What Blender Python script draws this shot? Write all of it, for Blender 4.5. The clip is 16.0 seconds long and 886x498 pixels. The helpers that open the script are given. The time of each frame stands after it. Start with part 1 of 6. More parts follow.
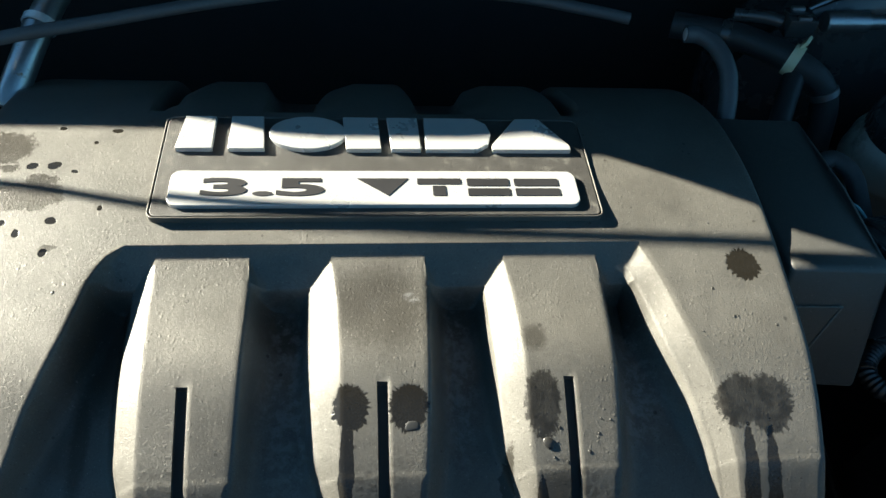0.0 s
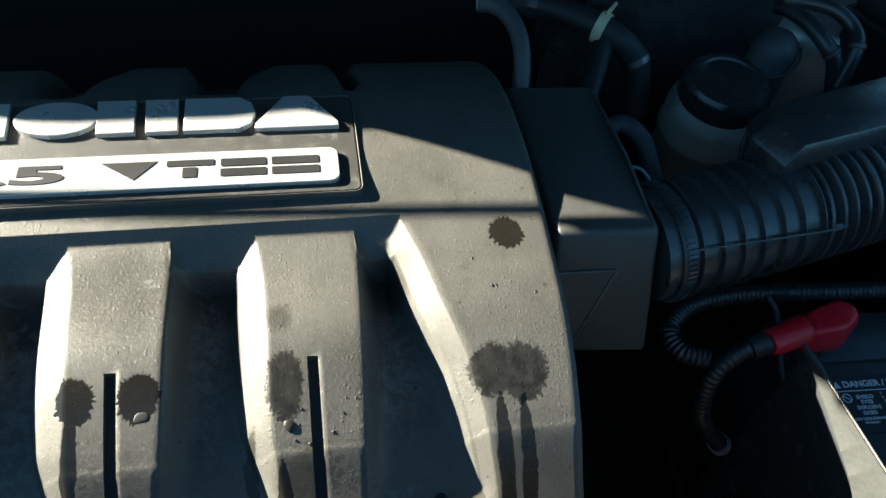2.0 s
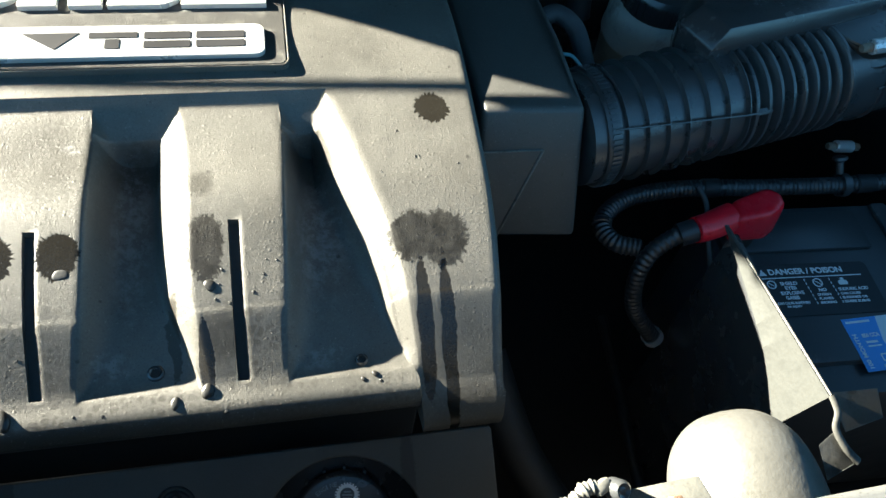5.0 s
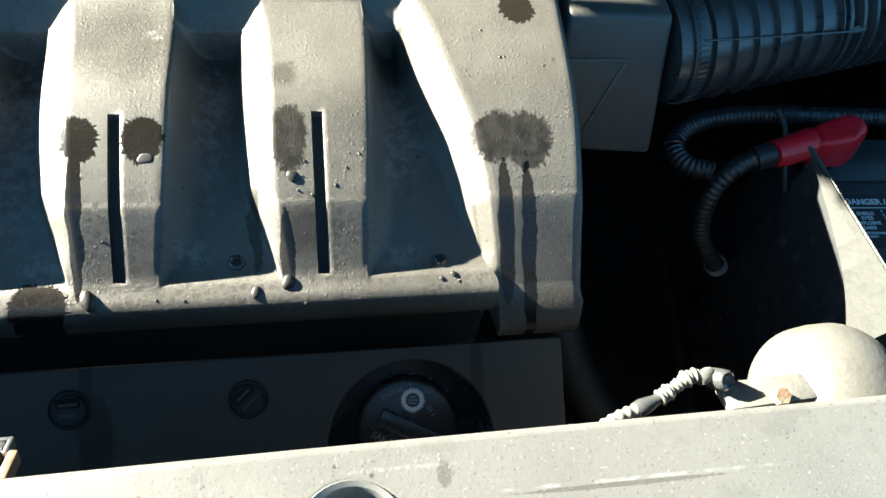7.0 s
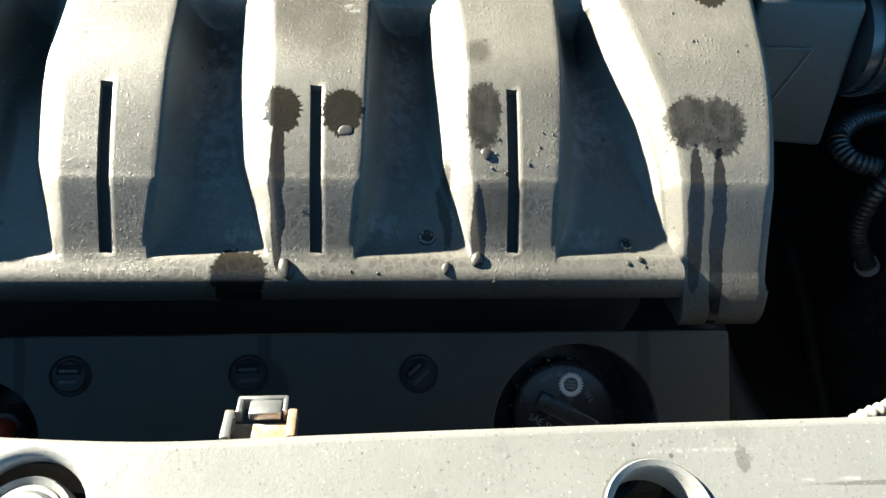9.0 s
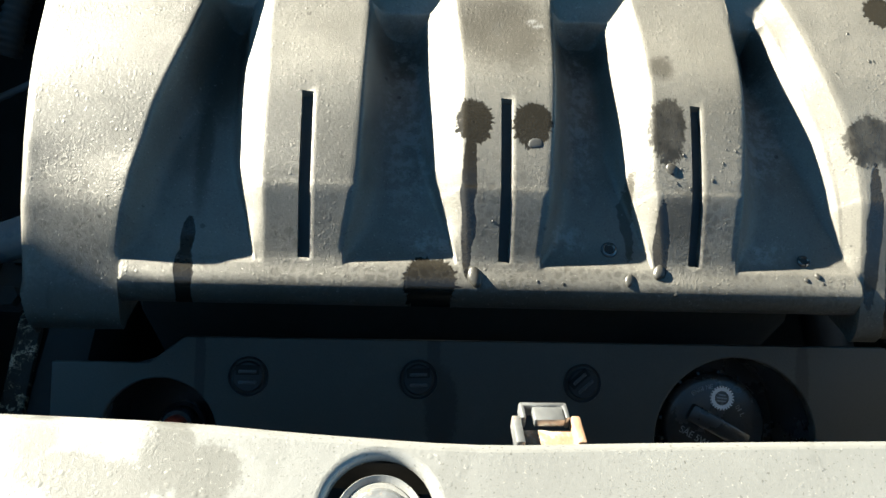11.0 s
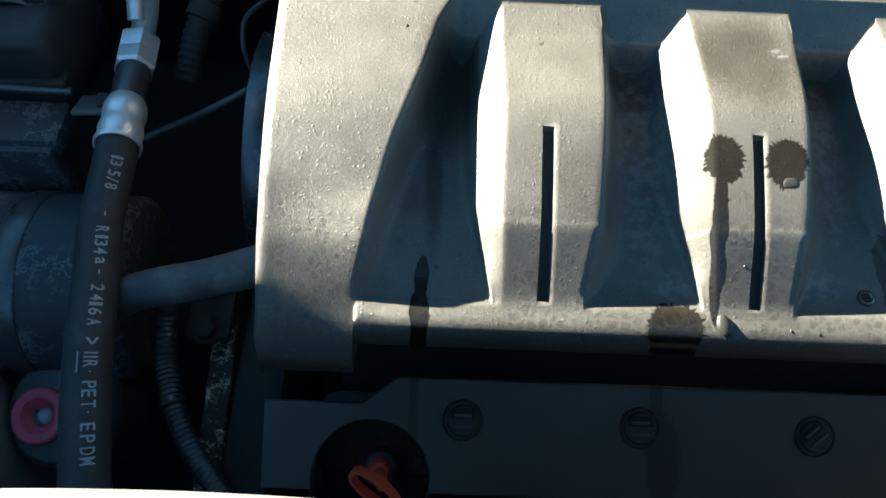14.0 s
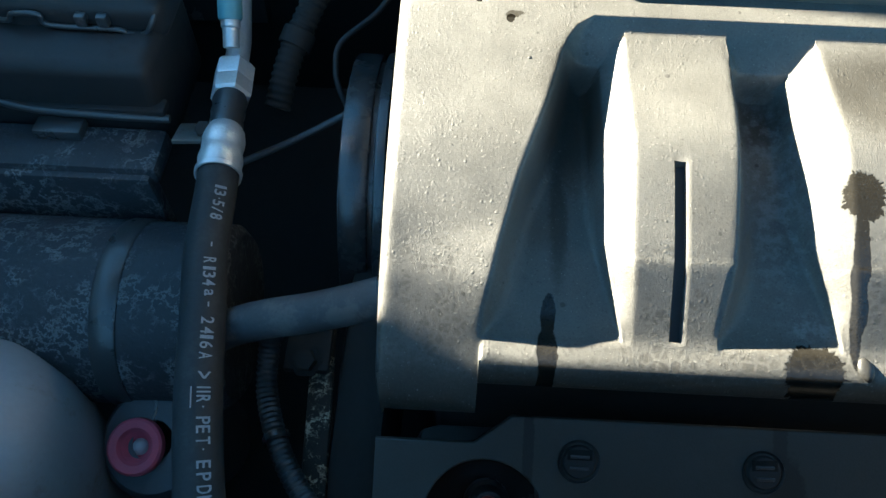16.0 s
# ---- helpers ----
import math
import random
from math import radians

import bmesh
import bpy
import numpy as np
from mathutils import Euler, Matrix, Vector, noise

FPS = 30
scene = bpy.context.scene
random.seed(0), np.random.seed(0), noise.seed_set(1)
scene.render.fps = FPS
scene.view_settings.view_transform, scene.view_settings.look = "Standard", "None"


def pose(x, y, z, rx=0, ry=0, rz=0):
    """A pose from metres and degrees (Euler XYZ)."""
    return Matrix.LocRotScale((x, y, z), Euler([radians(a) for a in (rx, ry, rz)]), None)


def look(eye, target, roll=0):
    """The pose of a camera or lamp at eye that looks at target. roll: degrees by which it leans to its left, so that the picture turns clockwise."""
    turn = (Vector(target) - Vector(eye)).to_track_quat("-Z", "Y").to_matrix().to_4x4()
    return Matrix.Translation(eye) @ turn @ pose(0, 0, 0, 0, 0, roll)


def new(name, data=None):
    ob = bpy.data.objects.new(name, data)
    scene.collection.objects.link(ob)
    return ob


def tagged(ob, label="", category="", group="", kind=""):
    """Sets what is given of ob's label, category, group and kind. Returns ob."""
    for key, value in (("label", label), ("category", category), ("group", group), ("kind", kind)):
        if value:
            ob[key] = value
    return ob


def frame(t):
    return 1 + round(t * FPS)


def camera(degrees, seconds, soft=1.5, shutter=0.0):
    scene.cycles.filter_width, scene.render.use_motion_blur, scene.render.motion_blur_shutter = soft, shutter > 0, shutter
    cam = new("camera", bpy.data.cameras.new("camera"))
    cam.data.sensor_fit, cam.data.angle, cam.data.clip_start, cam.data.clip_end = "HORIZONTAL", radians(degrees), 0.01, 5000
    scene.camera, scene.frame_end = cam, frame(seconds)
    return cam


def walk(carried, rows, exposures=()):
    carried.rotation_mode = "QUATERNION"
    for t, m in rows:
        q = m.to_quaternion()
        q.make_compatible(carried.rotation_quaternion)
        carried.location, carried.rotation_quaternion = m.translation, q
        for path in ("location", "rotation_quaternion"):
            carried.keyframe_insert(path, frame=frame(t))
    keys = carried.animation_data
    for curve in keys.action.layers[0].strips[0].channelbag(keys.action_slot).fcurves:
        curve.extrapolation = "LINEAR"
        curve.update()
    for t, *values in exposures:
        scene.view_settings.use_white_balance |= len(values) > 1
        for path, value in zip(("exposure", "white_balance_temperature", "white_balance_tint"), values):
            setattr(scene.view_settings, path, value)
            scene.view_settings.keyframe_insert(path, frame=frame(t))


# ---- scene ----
cam = camera(60.6, 16.0)
METRES, EYE, TILT, LEAN, TURN = 0.55, 0.32, -50.0, -4.8, -4.7
ROWS = [
    (0.0, 0.0, 0.0, 0.0, -0.0, 0.0, 0.0),
    (0.5, 0.0777, 0.0115, -0.0028, 0.6, 0.03, -0.19),
    (1.0, 0.1244, 0.0146, -0.0086, -0.76, -0.13, 1.13),
    (1.5, 0.1656, 0.015, -0.0139, -2.08, -0.39, 2.09),
    (2.0, 0.2014, 0.017, -0.0197, -3.13, -0.7, 3.06),
    (2.5, 0.2337, 0.0155, -0.0203, -3.71, -1.1, 3.56),
    (3.0, 0.2636, 0.0086, -0.0282, -4.27, -1.37, 4.02),
    (3.5, 0.2877, 0.0, -0.0381, -4.8, -1.6, 4.46),
    (4.0, 0.2913, -0.005, -0.052, -5.5, -1.81, 4.5),
    (4.5, 0.2709, -0.0017, -0.084, -5.04, -2.61, 3.85),
    (7.0, 0.196, 0.0101, -0.1602, -2.7, -6.9, 0.9),
    (7.5, 0.1582, 0.0172, -0.17, -1.5, -7.46, 0.52),
    (8.0, 0.1334, 0.0127, -0.1709, -0.69, -8.14, -0.09),
    (8.5, 0.1047, 0.0172, -0.167, 0.3, -8.04, -0.77),
    (11.0, -0.0777, -0.0044, -0.167, 2.62, -7.41, -2.55),
    (11.5, -0.1022, -0.0026, -0.1625, 3.2, -7.54, -2.5),
    (12.0, -0.1342, -0.0003, -0.1562, 3.84, -7.23, -2.29),
    (12.5, -0.1594, 0.0056, -0.1559, 4.35, -7.22, -2.35),
    (13.0, -0.1854, 0.0098, -0.153, 4.82, -7.21, -2.4),
    (13.5, -0.217, 0.0214, -0.1532, 5.6, -7.04, -2.59),
    (14.0, -0.245, 0.0206, -0.1475, 6.2, -7.19, -2.93),
    (14.5, -0.2633, 0.018, -0.1473, 6.84, -7.15, -3.01),
    (15.0, -0.2853, 0.0213, -0.1452, 6.99, -6.75, -3.0),
    (15.5, -0.3095, 0.023, -0.1414, 7.38, -6.27, -3.1),
    (16.0, -0.3318, 0.0279, -0.1369, 7.92, -6.09, -3.23),
]
EXPOSURES = [(0.0, 2.82), (1.0, 2.86), (2.0, 2.90), (3.0, 3.36), (3.5, 3.5), (4.5, 3.62), (8.0, 3.68), (11.0, 3.66), (14.0, 3.78), (15.0, 3.78), (15.5, 3.82), (16.0, 4.15)]
walk(cam, [(t, pose(0, 0, EYE, TILT, LEAN, TURN) @ pose(METRES * x, METRES * y, METRES * z, 90 + pitch, roll, yaw)) for t, x, y, z, yaw, pitch, roll in ROWS], exposures=EXPOSURES)

# ---- light ----
SUN = Vector((-0.826, 0.421, 0.375)).normalized()
world = bpy.data.worlds.new("sky")
scene.world = world
world.use_nodes = True
wn = world.node_tree
sky = wn.nodes.new("ShaderNodeTexSky")
sky.sky_type, sky.sun_disc = "NISHITA", False
sky.dust_density, sky.ozone_density = 0.0, 7.0
sky.sun_elevation, sky.sun_rotation = radians(22), radians(297)
wn.nodes["Background"].inputs["Strength"].default_value = 0.0355
tint = wn.nodes.new("ShaderNodeMix")
tint.data_type, tint.blend_type = "RGBA", "MULTIPLY"
tint.inputs["Factor"].default_value = 1.0
tint.inputs["B"].default_value = (0.80, 1.07, 0.86, 1)
wn.links.new(sky.outputs[0], tint.inputs["A"])
wn.links.new(tint.outputs["Result"], wn.nodes["Background"].inputs["Color"])
sun = new("sun", bpy.data.lights.new("sun", "SUN"))
sun.data.energy, sun.data.angle, sun.data.color = 5.0, radians(0.55), (1.0, 0.955, 0.785)
sun.matrix_world = look(SUN * 5, (0, 0, 0))


# ---- materials ----
def ramp(nt, src, a, b):
    """A soft step of src from a to b."""
    n = nt.nodes.new("ShaderNodeMapRange")
    n.interpolation_type = "SMOOTHSTEP"
    n.inputs["From Min"].default_value, n.inputs["From Max"].default_value = a, b
    nt.links.new(src, n.inputs["Value"])
    return n.outputs["Result"]


def mix(nt, fac, a, b, kind="MIX"):
    n = nt.nodes.new("ShaderNodeMix")
    n.data_type, n.blend_type = "RGBA", kind
    for socket, v in ((n.inputs["Factor"], fac), (n.inputs["A"], a), (n.inputs["B"], b)):
        if isinstance(v, bpy.types.NodeSocket):
            nt.links.new(v, socket)
        elif isinstance(v, (int, float)):
            socket.default_value = v
        else:
            socket.default_value = (*v, 1)
    return n.outputs["Result"]


def num(nt, op, a, b=0.0):
    n = nt.nodes.new("ShaderNodeMath")
    n.operation = op
    for i, v in enumerate((a, b)):
        if isinstance(v, bpy.types.NodeSocket):
            nt.links.new(v, n.inputs[i])
        else:
            n.inputs[i].default_value = v
    return n.outputs[0]


def noise_of(nt, co, scale, detail=3.0, rough=0.55):
    n = nt.nodes.new("ShaderNodeTexNoise")
    n.inputs["Scale"].default_value, n.inputs["Detail"].default_value = scale, detail
    n.inputs["Roughness"].default_value = rough
    nt.links.new(co, n.inputs["Vector"])
    return n.outputs["Fac"]


def stain_mask(nt, co, spots, ragged, edge=0.16, spikes=0.0, drift=0.0):
    """A mask of splashes (x, y, half width, half length) with a frayed rim; the wide ones throw short spikes."""
    wobble = nt.nodes.new("ShaderNodeTexNoise")
    wobble.inputs["Scale"].default_value, wobble.inputs["Detail"].default_value = 70, 2
    nt.links.new(co, wobble.inputs["Vector"])
    shift = nt.nodes.new("ShaderNodeVectorMath")
    shift.operation = "MULTIPLY_ADD"
    nt.links.new(wobble.outputs["Color"], shift.inputs[0])
    shift.inputs[1].default_value = (drift, drift, 0.0)
    nt.links.new(co, shift.inputs[2])
    sep = nt.nodes.new("ShaderNodeSeparateXYZ")
    nt.links.new(shift.outputs[0], sep.inputs[0])
    fray = num(nt, "MULTIPLY", num(nt, "SUBTRACT", noise_of(nt, co, 420, 4, 0.7), 0.5), ragged)
    low = None
    for x, y, rx, ry in spots:
        dx = num(nt, "DIVIDE", num(nt, "SUBTRACT", sep.outputs["X"], x + drift / 2), rx)
        dy = num(nt, "DIVIDE", num(nt, "SUBTRACT", sep.outputs["Y"], y + drift / 2), ry)
        d = num(nt, "SQRT", num(nt, "ADD", num(nt, "MULTIPLY", dx, dx), num(nt, "MULTIPLY", dy, dy)))
        if spikes and min(rx, ry) > 0.008:
            way = nt.nodes.new("ShaderNodeCombineXYZ")
            nt.links.new(num(nt, "DIVIDE", dx, d), way.inputs[0])
            nt.links.new(num(nt, "DIVIDE", dy, d), way.inputs[1])
            way.inputs[2].default_value = 40 * x + 90 * y
            d = num(nt, "SUBTRACT", d, num(nt, "MULTIPLY", ramp(nt, noise_of(nt, way.outputs[0], 8.0, 1.5), 0.44, 0.68), spikes))
        low = d if low is None else num(nt, "MINIMUM", low, d)
    return ramp(nt, num(nt, "ADD", low, fray), 1 + edge / 2, 1 - edge / 2)


def material(name, base, rough=0.5, metal=0.0, grain=900, relief=0.1, vary=0.25, dirt=None, dirt_at=(0.5, 0.65), dirt_scale=25,
             spots=None, film_and_shade=None, spec=0.5, coat=0.0, transmission=0.0, speckle=0.0, residue=None, film_edge=0.9, net=None, blotch=None, smears=None, crazed_and_shade=None,
             film_tint=(0.40, 0.385, 0.36)):
    m = bpy.data.materials.new(name)
    m.use_nodes = True
    nt = m.node_tree
    b = nt.nodes["Principled BSDF"]
    b.inputs["Metallic"].default_value = metal
    b.inputs["Specular IOR Level"].default_value = spec
    co = nt.nodes.new("ShaderNodeTexCoord").outputs["Object"]
    fine, broad = noise_of(nt, co, grain, 6 if speckle else 3, 0.78 if speckle else 0.55), noise_of(nt, co, dirt_scale, 5, 0.62)
    tone = num(nt, "ADD", num(nt, "MULTIPLY", num(nt, "SUBTRACT", fine, 0.5), vary), num(nt, "ADD", num(nt, "MULTIPLY", num(nt, "SUBTRACT", broad, 0.5), vary * 1.2), 1.0))
    comb = nt.nodes.new("ShaderNodeCombineColor")
    for i in range(3):
        nt.links.new(tone, comb.inputs[i])
    colour = mix(nt, 1.0, base, comb.outputs[0], "MULTIPLY")
    gloss = num(nt, "ADD", num(nt, "MULTIPLY", num(nt, "SUBTRACT", broad, 0.5), 0.25), rough)
    height = fine
    if dirt:
        k = ramp(nt, num(nt, "ADD", broad, num(nt, "MULTIPLY", num(nt, "SUBTRACT", noise_of(nt, co, dirt_scale * 9, 4, 0.7), 0.5), 0.35)), *dirt_at)
        colour = mix(nt, k, colour, dirt)
        gloss = num(nt, "ADD", gloss, num(nt, "MULTIPLY", k, 0.2))
    # also carries the shade painted on the cover's lip and wing ends
    if film_and_shade:
        k = stain_mask(nt, co, film_and_shade, 0.9, film_edge)
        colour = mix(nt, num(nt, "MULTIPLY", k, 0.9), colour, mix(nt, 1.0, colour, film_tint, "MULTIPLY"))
    if blotch:
        k = stain_mask(nt, co, blotch, 1.3, 0.14, 0.0, 0.012)
        colour = mix(nt, num(nt, "MULTIPLY", k, 0.9), colour, mix(nt, 1.0, colour, (0.33, 0.30, 0.25), "MULTIPLY"))
        gloss = num(nt, "SUBTRACT", gloss, num(nt, "MULTIPLY", k, 0.15))
    if net:
        # a fine network of dried crust with specks in its cells
        ring = num(nt, "ABSOLUTE", num(nt, "SUBTRACT", noise_of(nt, co, 95, 5, 0.7), 0.5))
        k = num(nt, "MAXIMUM", num(nt, "MULTIPLY", ramp(nt, ring, 0.045, 0.005), ramp(nt, broad, 0.43, 0.56)), ramp(nt, noise_of(nt, co, 420, 4, 0.7), 0.64, 0.72))
        colour = mix(nt, num(nt, "MULTIPLY", k, 0.8), colour, net)
        height = num(nt, "ADD", height, num(nt, "MULTIPLY", k, 0.5))
    if residue:
        k = num(nt, "MULTIPLY", stain_mask(nt, co, residue, 1.6, 1.2), ramp(nt, noise_of(nt, co, 180, 5, 0.7), 0.42, 0.62))
        colour = mix(nt, num(nt, "MULTIPLY", k, 0.45), colour, (0.27, 0.275, 0.28))
        gloss = num(nt, "ADD", gloss, num(nt, "MULTIPLY", k, 0.2))
    if speckle:
        v = nt.nodes.new("ShaderNodeTexVoronoi")
        v.inputs["Scale"].default_value = 110
        nt.links.new(co, v.inputs["Vector"])
        sep = nt.nodes.new("ShaderNodeSeparateColor")
        nt.links.new(v.outputs["Color"], sep.inputs[0])
        size = num(nt, "MULTIPLY", num(nt, "GREATER_THAN", sep.outputs[0], 1 - speckle), num(nt, "MULTIPLY", sep.outputs[1], 0.13))
        k = ramp(nt, num(nt, "SUBTRACT", v.outputs["Distance"], size), 0.015, -0.015)
        colour = mix(nt, num(nt, "MULTIPLY", k, 0.75), colour, (0.035, 0.032, 0.028))
        # dried rims of old drops, and crumbs of dust
        ring = num(nt, "ABSOLUTE", num(nt, "SUBTRACT", noise_of(nt, co, 150, 4, 0.62), 0.5))
        ring = num(nt, "MULTIPLY", ramp(nt, ring, 0.028, 0.004), ramp(nt, noise_of(nt, co, 34, 3), 0.47, 0.62))
        if crazed_and_shade:
            # dried, crazed grime, with the lip's shade put into the same colour
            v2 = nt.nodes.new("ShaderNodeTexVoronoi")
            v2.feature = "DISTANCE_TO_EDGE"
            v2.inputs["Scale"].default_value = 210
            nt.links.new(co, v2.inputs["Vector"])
            worn = num(nt, "MULTIPLY", stain_mask(nt, co, crazed_and_shade, 1.2, 1.3), ramp(nt, noise_of(nt, co, 75, 5, 0.7), 0.40, 0.58))
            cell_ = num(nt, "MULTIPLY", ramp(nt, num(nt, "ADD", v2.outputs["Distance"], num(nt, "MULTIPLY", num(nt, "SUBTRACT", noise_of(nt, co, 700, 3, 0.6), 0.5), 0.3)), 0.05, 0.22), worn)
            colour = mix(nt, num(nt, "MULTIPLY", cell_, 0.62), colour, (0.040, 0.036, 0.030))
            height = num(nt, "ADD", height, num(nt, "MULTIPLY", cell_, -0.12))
        crust = ramp(nt, noise_of(nt, co, 900, 2, 0.5), 0.66, 0.76)
        height = num(nt, "ADD", num(nt, "MULTIPLY", height, 0.75), num(nt, "ADD", num(nt, "MULTIPLY", crust, 0.9), num(nt, "MULTIPLY", ring, 0.28)))
        colour = mix(nt, num(nt, "MULTIPLY", crust, 0.30), colour, (0.4, 0.38, 0.34))
        pits = ramp(nt, noise_of(nt, co, 1000, 2, 0.5), 0.37, 0.29)
        colour = mix(nt, num(nt, "MULTIPLY", pits, 0.55), colour, (0.035, 0.032, 0.028))
        # small hard beads of dried drops, in some cells of a fine mesh
        w = nt.nodes.new("ShaderNodeTexVoronoi")
        w.inputs["Scale"].default_value = 430
        nt.links.new(co, w.inputs["Vector"])
        cell = nt.nodes.new("ShaderNodeSeparateColor")
        nt.links.new(w.outputs["Color"], cell.inputs[0])
        bead = num(nt, "MULTIPLY", ramp(nt, w.outputs["Distance"], 0.42, 0.12), num(nt, "MULTIPLY", num(nt, "GREATER_THAN", cell.outputs[0], 0.5), cell.outputs[1]))
        bead = num(nt, "MULTIPLY", bead, ramp(nt, noise_of(nt, co, 26, 4, 0.6), 0.36, 0.6))
        height = num(nt, "ADD", height, num(nt, "MULTIPLY", bead, 0.8))
        # the coarse moulded grain
        height = num(nt, "ADD", height, num(nt, "MULTIPLY", noise_of(nt, co, 420, 3, 0.55), 0.30))
        pool = ramp(nt, noise_of(nt, co, 60, 4, 0.5), 0.60, 0.64)
        colour = mix(nt, num(nt, "MULTIPLY", pool, 0.16), colour, (0.05, 0.05, 0.048))
    if spots:
        k = stain_mask(nt, co, spots, 0.5, 0.12, 0.15, 0.004)
        colour = mix(nt, k, colour, mix(nt, 1.0, colour, (0.155, 0.146, 0.132), "MULTIPLY"))
        dry = num(nt, "SUBTRACT", 1.0, num(nt, "MULTIPLY", k, 0.85))
        nt.links.new(num(nt, "MULTIPLY", dry, metal), b.inputs["Metallic"])
        # the oil lies smooth over the grain
        gloss = num(nt, "SUBTRACT", gloss, num(nt, "MULTIPLY", k, 0.30))
        height = num(nt, "MULTIPLY", height, num(nt, "SUBTRACT", 1.0, num(nt, "MULTIPLY", k, 0.75)))
    if smears:
        k = stain_mask(nt, co, smears, 0.7, 0.18, 0.11, 0.006)
        k = num(nt, "MULTIPLY", k, num(nt, "ADD", 0.84, num(nt, "MULTIPLY", ramp(nt, noise_of(nt, co, 130, 4, 0.6), 0.40, 0.62), 0.16)))
        colour = mix(nt, k, colour, mix(nt, 1.0, colour, (0.155, 0.148, 0.137), "MULTIPLY"))
        gloss = num(nt, "SUBTRACT", gloss, num(nt, "MULTIPLY", k, 0.16))
    nt.links.new(colour, b.inputs["Base Color"])
    nt.links.new(gloss, b.inputs["Roughness"])
    b.inputs["Coat Weight"].default_value = coat
    b.inputs["Transmission Weight"].default_value = transmission
    if relief:
        bump = nt.nodes.new("ShaderNodeBump")
        bump.inputs["Strength"].default_value, bump.inputs["Distance"].default_value = relief, 0.0008
        nt.links.new(height, bump.inputs["Height"])
        nt.links.new(bump.outputs[0], b.inputs["Normal"])
    return m


SPLASHES = [(0.2175, 0.251, 0.0092, 0.0095), (0.200, 0.135, 0.004, 0.031), (0.2115, 0.126, 0.004, 0.039),
            (-0.0025, 0.179, 0.0085, 0.010), (0.026, 0.1785, 0.0095, 0.010), (-0.0045, 0.147, 0.0036, 0.032), (0.0915, 0.131, 0.0036, 0.016),
            (-0.022, 0.112, 0.0125, 0.0115), (-0.138, 0.112, 0.0045, 0.016), (-0.138, 0.131, 0.0032, 0.010), (-0.1645, 0.3212, 0.004, 0.0028), (-0.1763, 0.3203, 0.003, 0.0025), (-0.1585, 0.2618, 0.0022, 0.0026), (-0.1589, 0.282, 0.0030, 0.0024), (-0.1744, 0.2742, 0.0018, 0.0028), (-0.1822, 0.2806, 0.0022, 0.002), (-0.1353, 0.29, 0.0015, 0.0018), (-0.1525, 0.3159, 0.0018, 0.0014), (-0.1373, 0.3519, 0.0035, 0.0022), (-0.1684, 0.3544, 0.0018, 0.0016), (-0.1461, 0.3416, 0.0014, 0.0012)]
SMEARS = [(0.1975, 0.1765, 0.0118, 0.0120), (0.2130, 0.175, 0.0125, 0.0135), (0.0935, 0.178, 0.0088, 0.016)]
# crazing on the slopes; the last two strips darken the lip for shade
CRAZED_AND_SHADE = [(-0.190, 0.138, 0.022, 0.026), (-0.084, 0.138, 0.018, 0.020), (0.014, 0.138, 0.020, 0.020), (0.110, 0.138, 0.018, 0.020), (0.02, 0.112, 0.20, 0.010), (0.01, 0.105, 0.22, 0.006)]
RESIDUE = [(-0.022, 0.1315, 0.011, 0.006), (0.046, 0.134, 0.009, 0.006), (-0.034, 0.195, 0.013, 0.045), (0.055, 0.20, 0.008, 0.04), (0.150, 0.19, 0.012, 0.03), (0.03, 0.236, 0.004, 0.003), (0.146, 0.13, 0.012, 0.006)]
BLOTCHES = [(-0.1955, 0.336, 0.0165, 0.0135), (-0.188, 0.3195, 0.006, 0.003), (-0.1755, 0.2985, 0.0185, 0.0105), (-0.169, 0.3105, 0.0085, 0.0055), (-0.190, 0.291, 0.010, 0.006),
            (0.0755, 0.145, 0.0032, 0.018), (-0.1578, 0.2640, 0.0040, 0.0030)]
# stains, darker channel tops, and shade put into the lip and wing ends
FILM_AND_SHADE = [(-0.1335, 0.176, 0.0040, 0.030), (-0.127, 0.222, 0.016, 0.032), (-0.0385, 0.232, 0.014, 0.014), (0.058, 0.236, 0.014, 0.012), (0.152, 0.236, 0.014, 0.014), (0.012, 0.232, 0.026, 0.024), (0.0925, 0.211, 0.006, 0.007), (0.1, 0.14, 0.012, 0.01), (0.0, 0.1020, 0.27, 0.0082), (-0.198, 0.0965, 0.035, 0.014), (0.222, 0.0965, 0.03, 0.012)]
